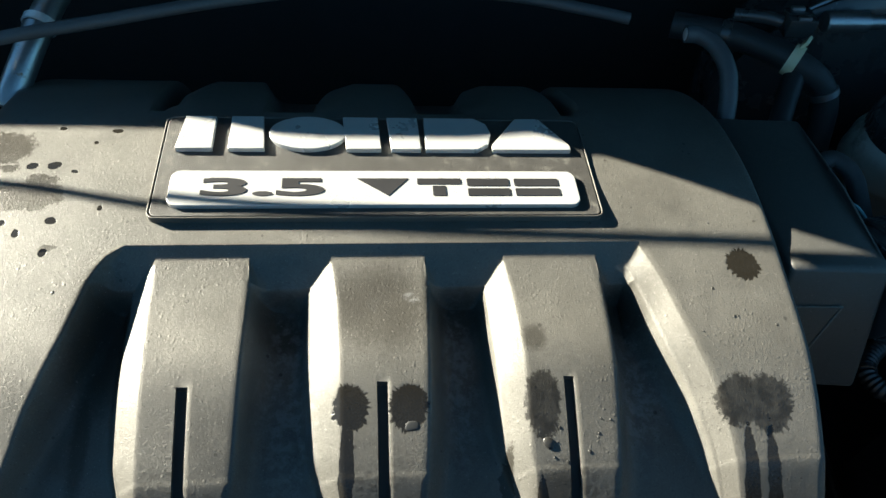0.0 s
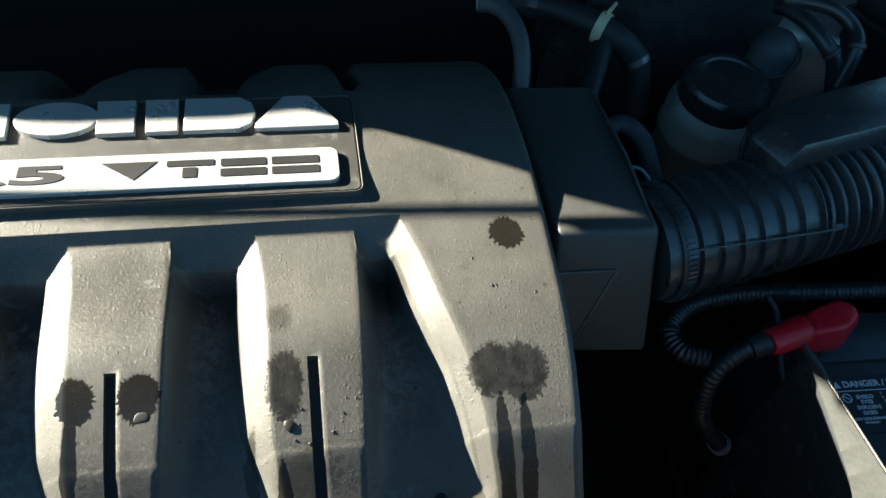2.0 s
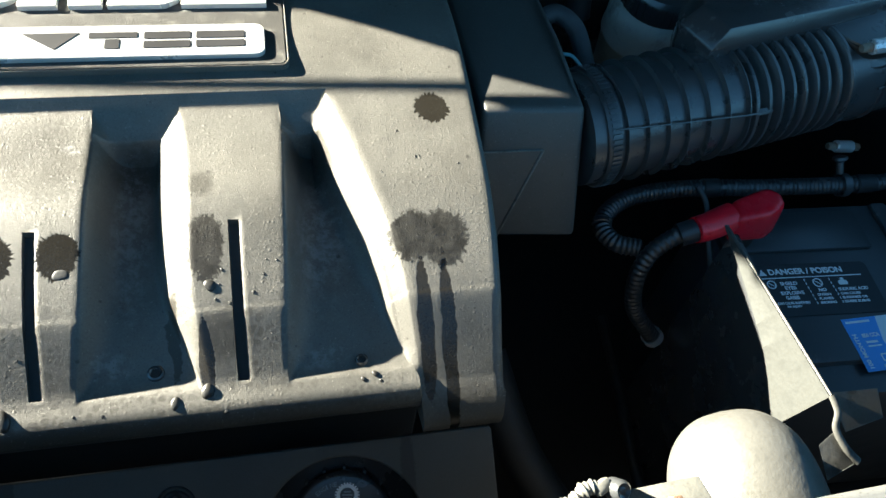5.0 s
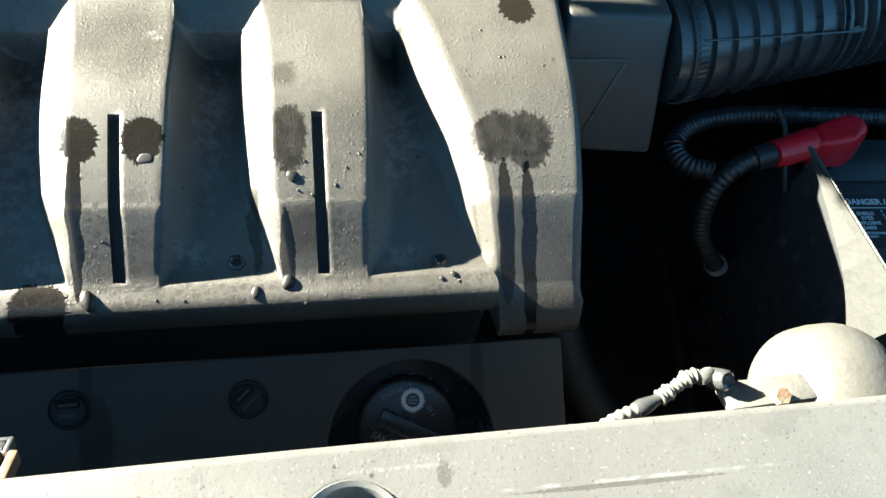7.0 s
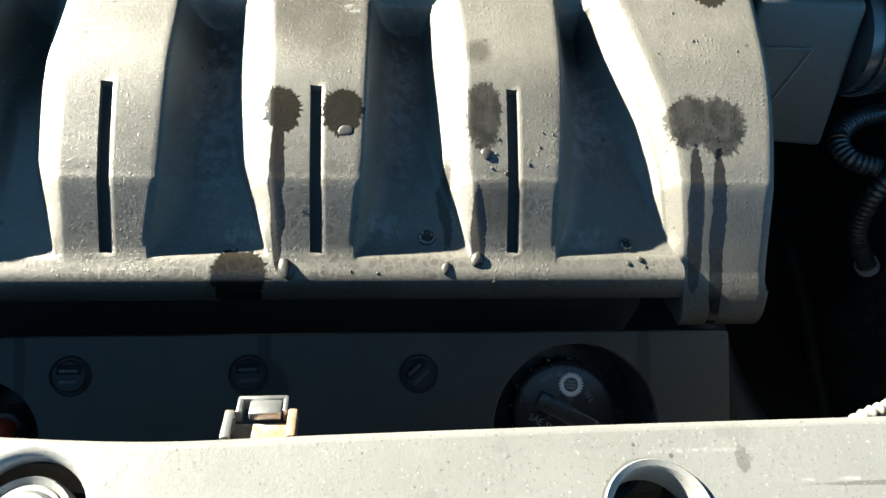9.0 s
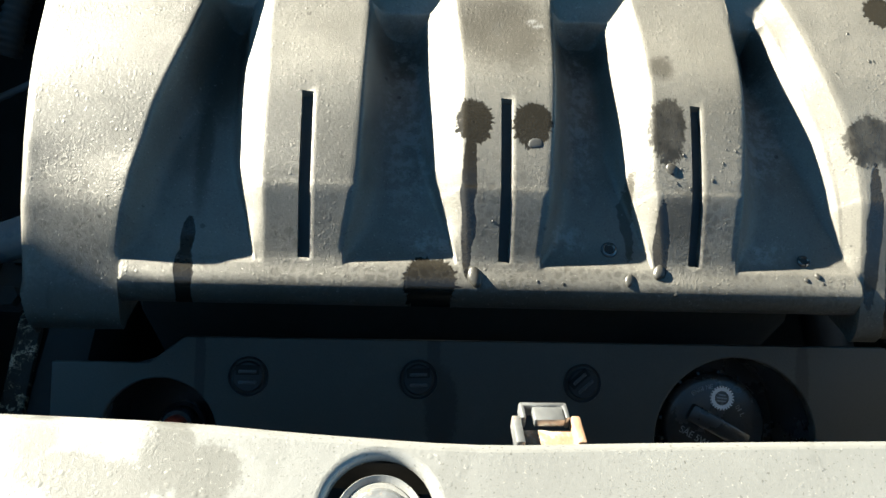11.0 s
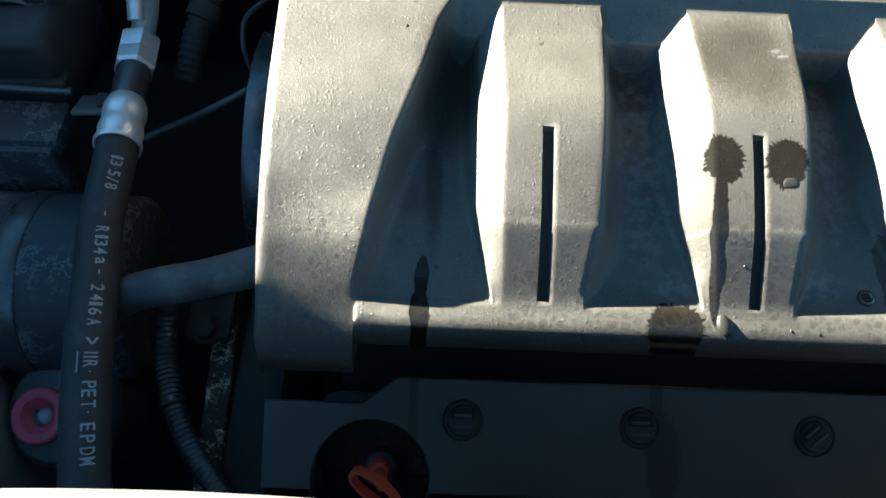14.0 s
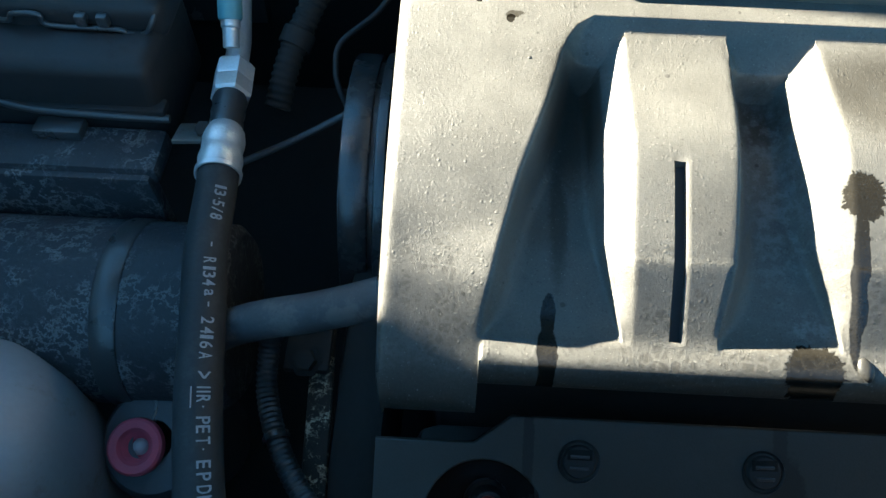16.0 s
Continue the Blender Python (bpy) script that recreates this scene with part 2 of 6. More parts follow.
M = dict(
    cover=material("silver_paint_plastic", (0.104, 0.0985, 0.0875), 0.50, 0.20, 1100, 0.34, 0.95, spots=SPLASHES, film_and_shade=FILM_AND_SHADE, speckle=0.5, dirt_scale=18, smears=SMEARS, crazed_and_shade=CRAZED_AND_SHADE, residue=RESIDUE, blotch=BLOTCHES),
    plate=material("dark_badge_plastic", (0.042, 0.040, 0.037), 0.5, 0.0, 1500, 0.5, 0.4, dirt=(0.11, 0.105, 0.09), dirt_at=(0.55, 0.8), dirt_scale=120),
    chrome=material("brushed_chrome", (0.6, 0.6, 0.59), 0.3, 0.5, 300, 0.05, 0.07),
    ink=material("black_lettering", (0.015, 0.015, 0.017), 0.5, 0, 900, 0.05),
    white_ink=material("white_print", (0.85, 0.86, 0.87), 0.6, 0, 900, 0.05, 0.15),
    faint_ink=material("worn_grey_print", (0.27, 0.285, 0.30), 0.7, 0, 900, 0.05, 0.6),
    black=material("black_plastic", (0.036, 0.0375, 0.039), 0.26, 0, 700, 0.12, 0.3, spec=0.8, dirt=(0.05, 0.05, 0.048), dirt_at=(0.56, 0.8)),
    # darker copy of black_plastic, with the relay box's shade put into its colour
    flat_shaded_black=material("flat_shaded_black_plastic", (0.019, 0.020, 0.021), 0.55, 0, 500, 0.15, 0.3, dirt=(0.02, 0.02, 0.02), dirt_at=(0.55, 0.8)),
    # darker copy of grime: shade under the hood and in slots put into colour
    shade_black=material("shaded_grime_black", (0.007, 0.007, 0.007), 0.9, 0, 200, 0.5, 0.4),
    grime=material("grimy_dark_metal", (0.018, 0.0175, 0.0165), 0.8, 0, 120, 0.5, 0.5, dirt=(0.034, 0.031, 0.027), dirt_at=(0.5, 0.75)),
    rubber=material("black_rubber", (0.043, 0.045, 0.047), 0.30, 0, 800, 0.15, 0.3, spec=0.8, dirt=(0.055, 0.058, 0.06), dirt_at=(0.52, 0.8), dirt_scale=60),
    hose=material("grey_blue_rubber_hose", (0.062, 0.068, 0.074), 0.5, 0, 700, 0.2, 0.3),
    coolant=material("chalky_grey_hose", (0.060, 0.066, 0.072), 0.6, 0, 500, 0.3, 0.4, dirt=(0.115, 0.118, 0.116), dirt_at=(0.50, 0.66), dirt_scale=55),
    old_rubber=material("dull_black_hose_rubber", (0.030, 0.033, 0.035), 0.62, 0, 500, 0.25, 0.35, spec=0.4, dirt=(0.055, 0.058, 0.060), dirt_at=(0.5, 0.75), dirt_scale=70),
    backing=material("grey_backing_plastic", (0.085, 0.095, 0.098), 0.6, 0, 700, 0.1, 0.2),
    valve=material("charcoal_coil_cover", (0.047, 0.0455, 0.040), 0.6, 0, 900, 0.25, 0.3, dirt=(0.068, 0.066, 0.060), dirt_at=(0.5, 0.8), film_and_shade=[(-0.0165, 0.100, 0.0035, 0.022), (-0.0120, 0.076, 0.009, 0.020), (-0.1395, 0.094, 0.0028, 0.022), (0.190, 0.092, 0.004, 0.020)], film_edge=0.35),
    box=material("grey_paint_plastic", (0.078, 0.0765, 0.072), 0.45, 0.3, 2000, 0.25, 0.2, speckle=0.02),
    support=material("dusty_silver_paint", (0.131, 0.132, 0.128), 0.45, 0.25, 1100, 0.14, 0.25, dirt=(0.085, 0.084, 0.080), dirt_at=(0.5, 0.8), dirt_scale=22, film_and_shade=[(-0.1305, -0.005, 0.0062, 0.0065), (-0.122, -0.0132, 0.012, 0.0046), (-0.112, -0.0165, 0.014, 0.006), (-0.097, -0.009, 0.0068, 0.0105), (-0.087, -0.014, 0.009, 0.008), (0.137, -0.0145, 0.0020, 0.0036), (0.186, -0.0218, 0.030, 0.0007)], film_edge=0.3, film_tint=(0.60, 0.59, 0.57), residue=[(0.126, -0.0120, 0.012, 0.0005), (0.190, -0.0205, 0.036, 0.0005), (-0.113, -0.0015, 0.009, 0.007)], speckle=0.22),
    alu=material("worn_aluminium", (0.74, 0.75, 0.75), 0.40, 0.55, 500, 0.3, 0.25),
    steel=material("zinc_steel", (0.36, 0.37, 0.38), 0.35, 0.9, 400, 0.2, 0.25, dirt=(0.25, 0.16, 0.09), dirt_at=(0.6, 0.75), dirt_scale=90),
    rust=material("rusty_steel", (0.20, 0.12, 0.075), 0.7, 0.3, 300, 0.5, 0.4, dirt=(0.24, 0.21, 0.17), dirt_at=(0.5, 0.6), dirt_scale=90),
    bracket=material("dull_galvanised_sheet", (0.17, 0.166, 0.148), 0.5, 0.3, 350, 0.3, 0.25, dirt=(0.10, 0.096, 0.085), dirt_at=(0.5, 0.7), dirt_scale=60),
    galvanised=material("spangled_zinc_sheet", (0.066, 0.068, 0.064), 0.5, 0.3, 350, 0.3, 0.3, dirt=(0.045, 0.046, 0.042), dirt_at=(0.45, 0.7), dirt_scale=90),
    sheet=material("bare_weathered_sheet", (0.105, 0.103, 0.095), 0.5, 0.3, 350, 0.3, 0.25, dirt=(0.07, 0.068, 0.06), dirt_at=(0.5, 0.7), dirt_scale=60),
    red=material("red_rubber_cover", (0.85, 0.012, 0.028), 0.28, 0, 500, 0.12, 0.15),
    orange=material("orange_red_plastic", (0.72, 0.08, 0.04), 0.4, 0, 400, 0.1, 0.15),
    pink=material("faded_red_plastic", (0.55, 0.08, 0.12), 0.55, 0, 400, 0.2, 0.2),
    tank=material("milky_white_plastic", (0.31, 0.325, 0.335), 0.45, 0, 250, 0.1, 0.15, dirt=(0.26, 0.25, 0.22), dirt_at=(0.55, 0.75)),
    yellowed=material("yellowed_clear_plastic", (0.36, 0.365, 0.32), 0.4, 0, 250, 0.1, 0.15, dirt=(0.15, 0.14, 0.12), dirt_at=(0.5, 0.75)),
    clip=material("pale_yellow_clip", (0.62, 0.58, 0.38), 0.45, 0, 300, 0.1, 0.1),
    teal=material("teal_cap", (0.12, 0.34, 0.38), 0.4, 0, 300, 0.1, 0.1),
    blue=material("blue_label", (0.05, 0.32, 0.8), 0.4, 0, 300, 0.05, 0.12),
    pale=material("pale_label", (0.75, 0.8, 0.85), 0.45, 0, 300, 0.05, 0.15),
    battery=material("dark_battery_case", (0.042, 0.046, 0.050), 0.36, 0, 500, 0.2, 0.2, dirt=(0.14, 0.145, 0.15), dirt_at=(0.6, 0.85), dirt_scale=40),
    crusted=material("crusted_black_casting", (0.034, 0.038, 0.044), 0.6, 0, 260, 0.7, 0.4, dirt_scale=30, net=(0.20, 0.21, 0.21)),
    loom=material("black_loom_plastic", (0.028, 0.0305, 0.033), 0.36, 0, 800, 0.15, 0.3, spec=0.8, dirt=(0.06, 0.064, 0.068), dirt_at=(0.55, 0.8), dirt_scale=60),
    scale=material("crumbling_scale", (0.03, 0.029, 0.025), 0.8, 0, 260, 0.9, 0.4, dirt_scale=40, net=(0.75, 0.70, 0.52)),
    crumb=material("dried_grey_residue", (0.024, 0.023, 0.021), 0.4, 0.1, 900, 0.25, 0.35),
    body=material("silver_body_paint", (0.35, 0.34, 0.31), 0.35, 0.4, 900, 0.05, 0.08, coat=0.5),
    # near black, so the added sky blocks bounce little sun
    sky_block=material("dark_block_wall", (0.016, 0.015, 0.014), 0.7, 0, 60, 0.3, 0.4, dirt_scale=3),
    asphalt=material("asphalt", (0.05, 0.05, 0.05), 0.9, 0, 150, 0.6, 0.5, dirt_scale=2),
)


# ---- mesh helpers ----
def mesh_of(bm, name, material_, smooth=40):
    bmesh.ops.recalc_face_normals(bm, faces=bm.faces)
    me = bpy.data.meshes.new(name)
    bm.to_mesh(me)
    bm.free()
    me.materials.append(material_)
    for p in me.polygons:
        p.use_smooth = True
    me.set_sharp_from_angle(angle=radians(smooth))
    return me


def thing(name, label, category, at=(0, 0, 0), group="", kind=""):
    ob = new(name)
    ob.location = at
    ob.empty_display_size = 0.01
    return tagged(ob, label, category, group, kind)


def part(name, bm, material_, parent=None, label="", smooth=40):
    ob = new(name, bm if isinstance(bm, bpy.types.Mesh) else mesh_of(bm, name, material_, smooth))
    if parent:
        ob.parent = parent
        ob.matrix_parent_inverse = Matrix.Translation(-Vector(parent.location))
    if label:
        ob["label"] = label
    return ob


def block(size, at=(0, 0, 0), bevel=0.001, turn=None, segments=2, bm=None):
    """A box of that size round its centre, with rounded edges."""
    out = bm or bmesh.new()
    tmp = bmesh.new()
    bmesh.ops.create_cube(tmp, size=1)
    bmesh.ops.scale(tmp, vec=size, verts=tmp.verts)
    if bevel:
        bmesh.ops.bevel(tmp, geom=tmp.edges[:], offset=bevel, segments=segments, profile=0.5, affect="EDGES")
    bmesh.ops.transform(tmp, matrix=Matrix.Translation(at) @ (turn or Matrix()), verts=tmp.verts)
    join(out, tmp)
    return out


def join(out, tmp):
    m = {v: out.verts.new(v.co) for v in tmp.verts}
    for f in tmp.faces:
        out.faces.new([m[v] for v in f.verts])
    tmp.free()


def spline(points, steps):
    """A smooth way through the points, steps to each span."""
    p = [Vector(q) for q in points]
    p = [2 * p[0] - p[1], *p, 2 * p[-1] - p[-2]]
    out = []
    for i in range(1, len(p) - 2):
        a, b, c, d = p[i - 1:i + 3]
        for s in range(steps):
            t = s / steps
            out.append(0.5 * (2 * b + (c - a) * t + (2 * a - 5 * b + 4 * c - d) * t * t + (3 * b - a - 3 * c + d) * t ** 3))
    return out + [p[-2]]


def sweep(points, radius, steps=8, sides=14, profile=None, caps=True, bm=None, squash=1.0):
    """A round hose along the points; profile(k, metres) multiplies its radius along the way."""
    out = bm or bmesh.new()
    way = spline(points, steps)
    far = 0.0
    rings = []
    side = None
    total = sum((b - a).length for a, b in zip(way, way[1:]))
    for i, c in enumerate(way):
        t = (way[min(i + 1, len(way) - 1)] - way[max(i - 1, 0)]).normalized()
        if side is None:
            side = t.cross(Vector((0.13, 0.31, 0.94))).normalized()
        side = (side - t * side.dot(t)).normalized()
        up = t.cross(side)
        if i:
            far += (c - way[i - 1]).length
        r = radius * (profile(far / total, far) if profile else 1)
        rings.append([out.verts.new(c + r * (math.cos(a) * side + squash * math.sin(a) * up)) for a in (2 * math.pi * k / sides for k in range(sides))])
    for a, b in zip(rings, rings[1:]):
        for k in range(sides):
            out.faces.new((a[k], a[(k + 1) % sides], b[(k + 1) % sides], b[k]))
    if caps:
        out.faces.new(rings[0])
        out.faces.new(rings[-1])
    return out


def lathe(profile, at=(0, 0, 0), axis=(0, 0, 1), sides=40, bm=None):
    """A turned body: profile of (radius, height) along the axis."""
    out = bm or bmesh.new()
    turn = Vector((0, 0, 1)).rotation_difference(Vector(axis)).to_matrix().to_4x4()
    m = Matrix.Translation(at) @ turn
    rings = []
    for r, h in profile:
        if r < 1e-6:
            rings.append([out.verts.new(m @ Vector((0, 0, h)))])
        else:
            rings.append([out.verts.new(m @ Vector((r * math.cos(a), r * math.sin(a), h))) for a in (2 * math.pi * k / sides for k in range(sides))])
    for a, b in zip(rings, rings[1:]):
        for k in range(sides):
            q = [a[k % len(a)], a[(k + 1) % len(a)], b[(k + 1) % len(b)], b[k % len(b)]]
            q = list(dict.fromkeys(q))
            if len(q) > 2:
                out.faces.new(q)
    return out


def outline(points, m, depth, bevel=0.0, holes=(), steps=2):
    """A plate cut to the outline with its holes, lying in the plane of m, depth thick downwards, as a mesh."""
    cu = bpy.data.curves.new("cut", "CURVE")
    cu.dimensions, cu.fill_mode = "2D", "BOTH"
    cu.extrude, cu.bevel_depth, cu.bevel_resolution = depth / 2 - bevel, bevel, steps
    cu.offset = -bevel
    for pts in (points, *holes):
        s = cu.splines.new("POLY")
        s.points.add(len(pts) - 1)
        for q, (x, y) in zip(s.points, pts):
            q.co = (x, y, 0, 1)
        s.use_cyclic_u = True
    return flat_mesh(cu, m @ Matrix.Translation((0, 0, -depth / 2)))


def flat_mesh(cu, m):
    ob = bpy.data.objects.new("cut", cu)
    scene.collection.objects.link(ob)
    me = bpy.data.meshes.new_from_object(ob.evaluated_get(bpy.context.evaluated_depsgraph_get()))
    bpy.data.objects.remove(ob)
    me.transform(m)
    return me


def finish(me, material_, smooth=35):
    me.materials.clear()
    me.materials.append(material_)
    for p in me.polygons:
        p.use_smooth = True
    me.set_sharp_from_angle(angle=radians(smooth))
    return me


def lettering(text, m, width, height, material_, depth=0.0003, bold=0.0):
    """The words in the plane of m, from its origin to the right, stretched to that width and height."""
    cu = bpy.data.curves.new("words", "FONT")
    cu.body, cu.size, cu.extrude, cu.offset = text, 1.0, 0.001, bold
    me = flat_mesh(cu, Matrix())
    co = np.array([v.co[:] for v in me.vertices])
    lo, hi = co.min(0), co.max(0)
    me.transform(m @ Matrix.Diagonal((width / (hi[0] - lo[0]), height / (hi[1] - lo[1]), depth / 0.002, 1)) @ Matrix.Translation((-lo[0], -lo[1], 0.001)))
    return finish(me, material_)


def rounded(x0, y0, x1, y1, r, n=5):
    pts = []
    for cx, cy, a in ((x1 - r, y1 - r, 0), (x0 + r, y1 - r, 90), (x0 + r, y0 + r, 180), (x1 - r, y0 + r, 270)):
        pts += [(cx + r * math.cos(radians(a + 90 * k / n)), cy + r * math.sin(radians(a + 90 * k / n))) for k in range(n + 1)]
    return pts


def circle(x, y, r, n=40, turn=-1):
    return [(x + r * math.cos(2 * math.pi * k / n), y + turn * r * math.sin(2 * math.pi * k / n)) for k in range(n)]


def plane_at(at, right, up):
    """The pose of a plane with its x to the right, its y up and its face along their cross product."""
    x = Vector(right).normalized()
    z = x.cross(Vector(up)).normalized()
    y = z.cross(x)
    return Matrix.Translation(at) @ Matrix((x, y, z)).transposed().to_4x4()


def lerp(x, xs, ys):
    return float(np.interp(x, xs, ys))


# ---- engine cover ----
BEND = [(0.1510, -0.0285), (0.1560, -0.0258), (0.1700, -0.0192), (0.1900, -0.0107), (0.2100, -0.0048), (0.2350, 0.0000), (0.2550, 0.0036), (0.2850, 0.0080), (0.3200, 0.0100), (0.3600, 0.0070), (0.3850, 0.0015), (0.4080, -0.0070), (0.4300, -0.0180), (0.4550, -0.0350), (0.4750, -0.0560), (0.4850, -0.0740), (0.4900, -0.0950)]
PROFILE = [(0.1030, -0.0640), (0.1125, -0.0545), (0.1180, -0.0526), (0.1220, -0.0505), (0.1475, -0.0303), (0.1493, -0.0292)] + [(p.x, p.y) for p in spline([(a, b, 0) for a, b in BEND], 5)]
TOP_Y, TOP_Z = [p[0] for p in PROFILE], [p[1] for p in PROFILE]
FLOOR_Y = [0.1125, 0.118, 0.130, 0.160, 0.200, 0.240, 0.262]
FLOOR_Z = [-0.0545, -0.0528, -0.0510, -0.0400, -0.0325, -0.0275, -0.0260]


def step(x, a, b):
    t = min(1, max(0, (x - a) / (b - a)))
    return t * t * (3 - 2 * t)


CREST, SHELF = 0.2664, 0.2485     # the deck breaks over at the crest; below it a sloping shelf ends over the channels


def cover_row(y):
    """The stations (x, z) of the cover across at y, from its left side to its right."""
    top = lerp(y, TOP_Y, TOP_Z)
    front = step(y, 0.1165, 0.122)                                 # the channels run out into the front lip
    open_ = front if y < CREST else 0.0
    back = step(y, 0.374, 0.398)                                   # the channels of the rear slope
    # the wings slope straight to the front, the left one from further back
    wing = top if y > 0.1475 else lerp(y, [0.0968, 0.1125, 0.1475], [-0.0708, -0.0582, -0.0302])
    left = top if y > 0.1685 else lerp(y, [0.0968, 0.1125, 0.140, 0.1645, 0.1685], [-0.0708, -0.0575, -0.0358, -0.0217, lerp(0.1685, TOP_Y, TOP_Z)])
    shade_bank = 0.0030 * step(y, 0.116, 0.140) * (1 - step(y, 0.148, 0.168))   # the left wing's inner edge is raised above its slope to shade the channel floor
    edge_z = lerp(CREST, TOP_Y, TOP_Z)
    shelf = min(top, edge_z - 0.90 * max(0.0, CREST - y))
    deep = lerp(y, FLOOR_Y, FLOOR_Z)
    if y >= CREST:
        floor, rib = top - 0.020 * back, top
    else:
        drop_ = step(y, SHELF, SHELF - 0.0045)
        floor = shelf + (deep - shelf) * drop_ if y > SHELF - 0.0045 else top + (deep - top) * front
        rib = top - 0.0043 * step(y, 0.195, 0.250)                 # the ribs lie a little lower than the wings
        rib = min(top, max(shelf, rib)) if y > SHELF else rib
    xl = -0.2125 + 0.9 * max(0, y - 0.44) ** 1.2
    xr = lerp(y, [0.095, 0.125, 0.175, 0.2], [0.2385, 0.2396, 0.2425, 0.2430]) - 0.9 * max(0, y - 0.44) ** 1.2
    wl = lerp(y, [0.115, 0.127, 0.155, 0.18, 0.200, 0.218, 0.243, 0.252, 0.260, 0.266, 0.39, 0.49], [-0.168, -0.167, -0.1615, -0.1548, -0.1480, -0.1420, -0.1355, -0.1325, -0.1275, -0.1195, -0.125, -0.125])
    wr = lerp(y, [0.114, 0.123, 0.16, 0.182, 0.216, 0.24, 0.264, 0.39, 0.49], [0.1965, 0.195, 0.191, 0.1865, 0.1755, 0.169, 0.160, 0.150, 0.150])
    cut = max(min(1.0, open_), back)

    def down(x, way, base, foot):
        """A wall from its rounded edge to the floor, with a wide fillet at its foot."""
        d = floor - base
        foot *= min(1.0, max(0.2, abs(d) / 0.012))
        return [(x + way * foot * k, base + d * h) for k, h in ((0.05, 0.02), (0.12, 0.10), (0.27, 0.38), (0.42, 0.64), (0.58, 0.84), (0.78, 0.96), (1.0, 1.0))]
    st = [(xl - 0.0015, left - 0.030), (xl - 0.0010, left - 0.010), (xl - 0.0002, left - 0.0042), (xl + 0.0008, left - 0.0018), (xl + 0.0022, left - 0.0005), (xl + 0.0040, left),
          (xl + 0.0060, left), (xl + 0.020, left), (wl - 0.0045, left + shade_bank * 0.85), (wl - 0.0018, left + shade_bank), (wl - 0.0003, left + shade_bank)]
    st += down(wl, 1, left + shade_bank, 0.0135)
    for s, (b0, b1, b2, c0, c1, r0, r1) in ((-0.0825, (-0.1135, -0.1130, -0.1050, -0.1025, -0.1010, -0.0565, -0.0645)),
                                            (0.0135, (-0.0225, -0.0198, -0.0090, -0.0075, -0.0040, 0.0370, 0.0310)),
                                            (0.1080, (0.0725, 0.0757, 0.0880, 0.0865, 0.0920, 0.1330, 0.1290))):
        lb = lerp(y, [0.118, 0.124, 0.160, 0.25, 0.40, 0.46], [b2 + 0.001, b2, b1, b0, b0, b0 + 0.012])
        lt = lerp(y, [0.118, 0.124, 0.155, 0.20, 0.235, 0.26, 0.40, 0.46], [c1, c1, c0, c0, c0 - 0.0015, c0 - 0.0035 * (s > 0) - 0.001, c0, c0 + 0.01])
        rt = lerp(y, [0.118, 0.124, 0.150, 0.18, 0.24, 0.40, 0.46], [r1, r1, r0 - 0.003, r0 - 0.001, r0 + 0.001, r0, r0 - 0.008])
        deep_ = (0.0075 * step(y, 0.120, 0.150) + 0.001) * open_
        low = max(rib - deep_, floor) if y < CREST else rib - 0.006 * back
        if SHELF < y < CREST:
            lb = lt - (lt - lb) * max(0.12, min(1.0, (rib - shelf) / deep_))
        st += down(lb - 0.0006, -1, low, 0.0090)[::-1]
        st += [(lb, low + 0.0003 * step(rib - low, 0.001, 0.004)), (lb + 0.0008, low + 0.0008 * step(rib - low, 0.001, 0.004)), (lt - 0.0007, rib - (rib - low) * 0.05), (lt + 0.0006, rib), (lt + 0.0022, rib)]
        edge = 0.0006 if 0.121 < y < 0.1912 else 0.0
        st += [(s - 0.0042, rib), (s - 0.0029, rib), (s + 0.0025, rib - edge), (s + 0.0036, rib), (s + 0.0050, rib)]
        st += [(rt - 0.0030, rib), (rt - 0.0010, rib), (rt - 0.0001, rib - 0.0002 * step(rib - floor, 0.001, 0.004))] + down(rt, 1, rib, 0.0165)
    bright = wr - lerp(y, [0.115, 0.13, 0.2, 0.255, 0.268], [0.003, 0.007, 0.010, 0.010, 0.005])
    ledge = max(top - 0.007 * cut, min(top, floor))
    if SHELF < y < CREST:
        bright = wr - (wr - bright) * max(0.12, min(1.0, (top - shelf) / 0.007))
    st += down(bright - 0.0006, -1, ledge, 0.0140)[::-1]
    st += [(bright, ledge + 0.0003 * step(top - ledge, 0.001, 0.004)), (bright + 0.0008, ledge + 0.0008 * step(top - ledge, 0.001, 0.004)), (wr - 0.0012, wing - 0.0006 * step(top - ledge, 0.001, 0.005)), (wr, wing),
           (wr + 0.004, wing), (xr - 0.012, wing), (xr - 0.0062, wing), (xr - 0.0040, wing), (xr - 0.0022, wing - 0.0005), (xr - 0.0008, wing - 0.0018), (xr + 0.0002, wing - 0.0042), (xr + 0.0010, wing - 0.010), (xr + 0.0015, wing - 0.030)]
    for i in range(1, len(st)):
        if st[i][0] <= st[i - 1][0]:
            st[i] = (st[i - 1][0] + 0.0001, st[i][1])
    return st


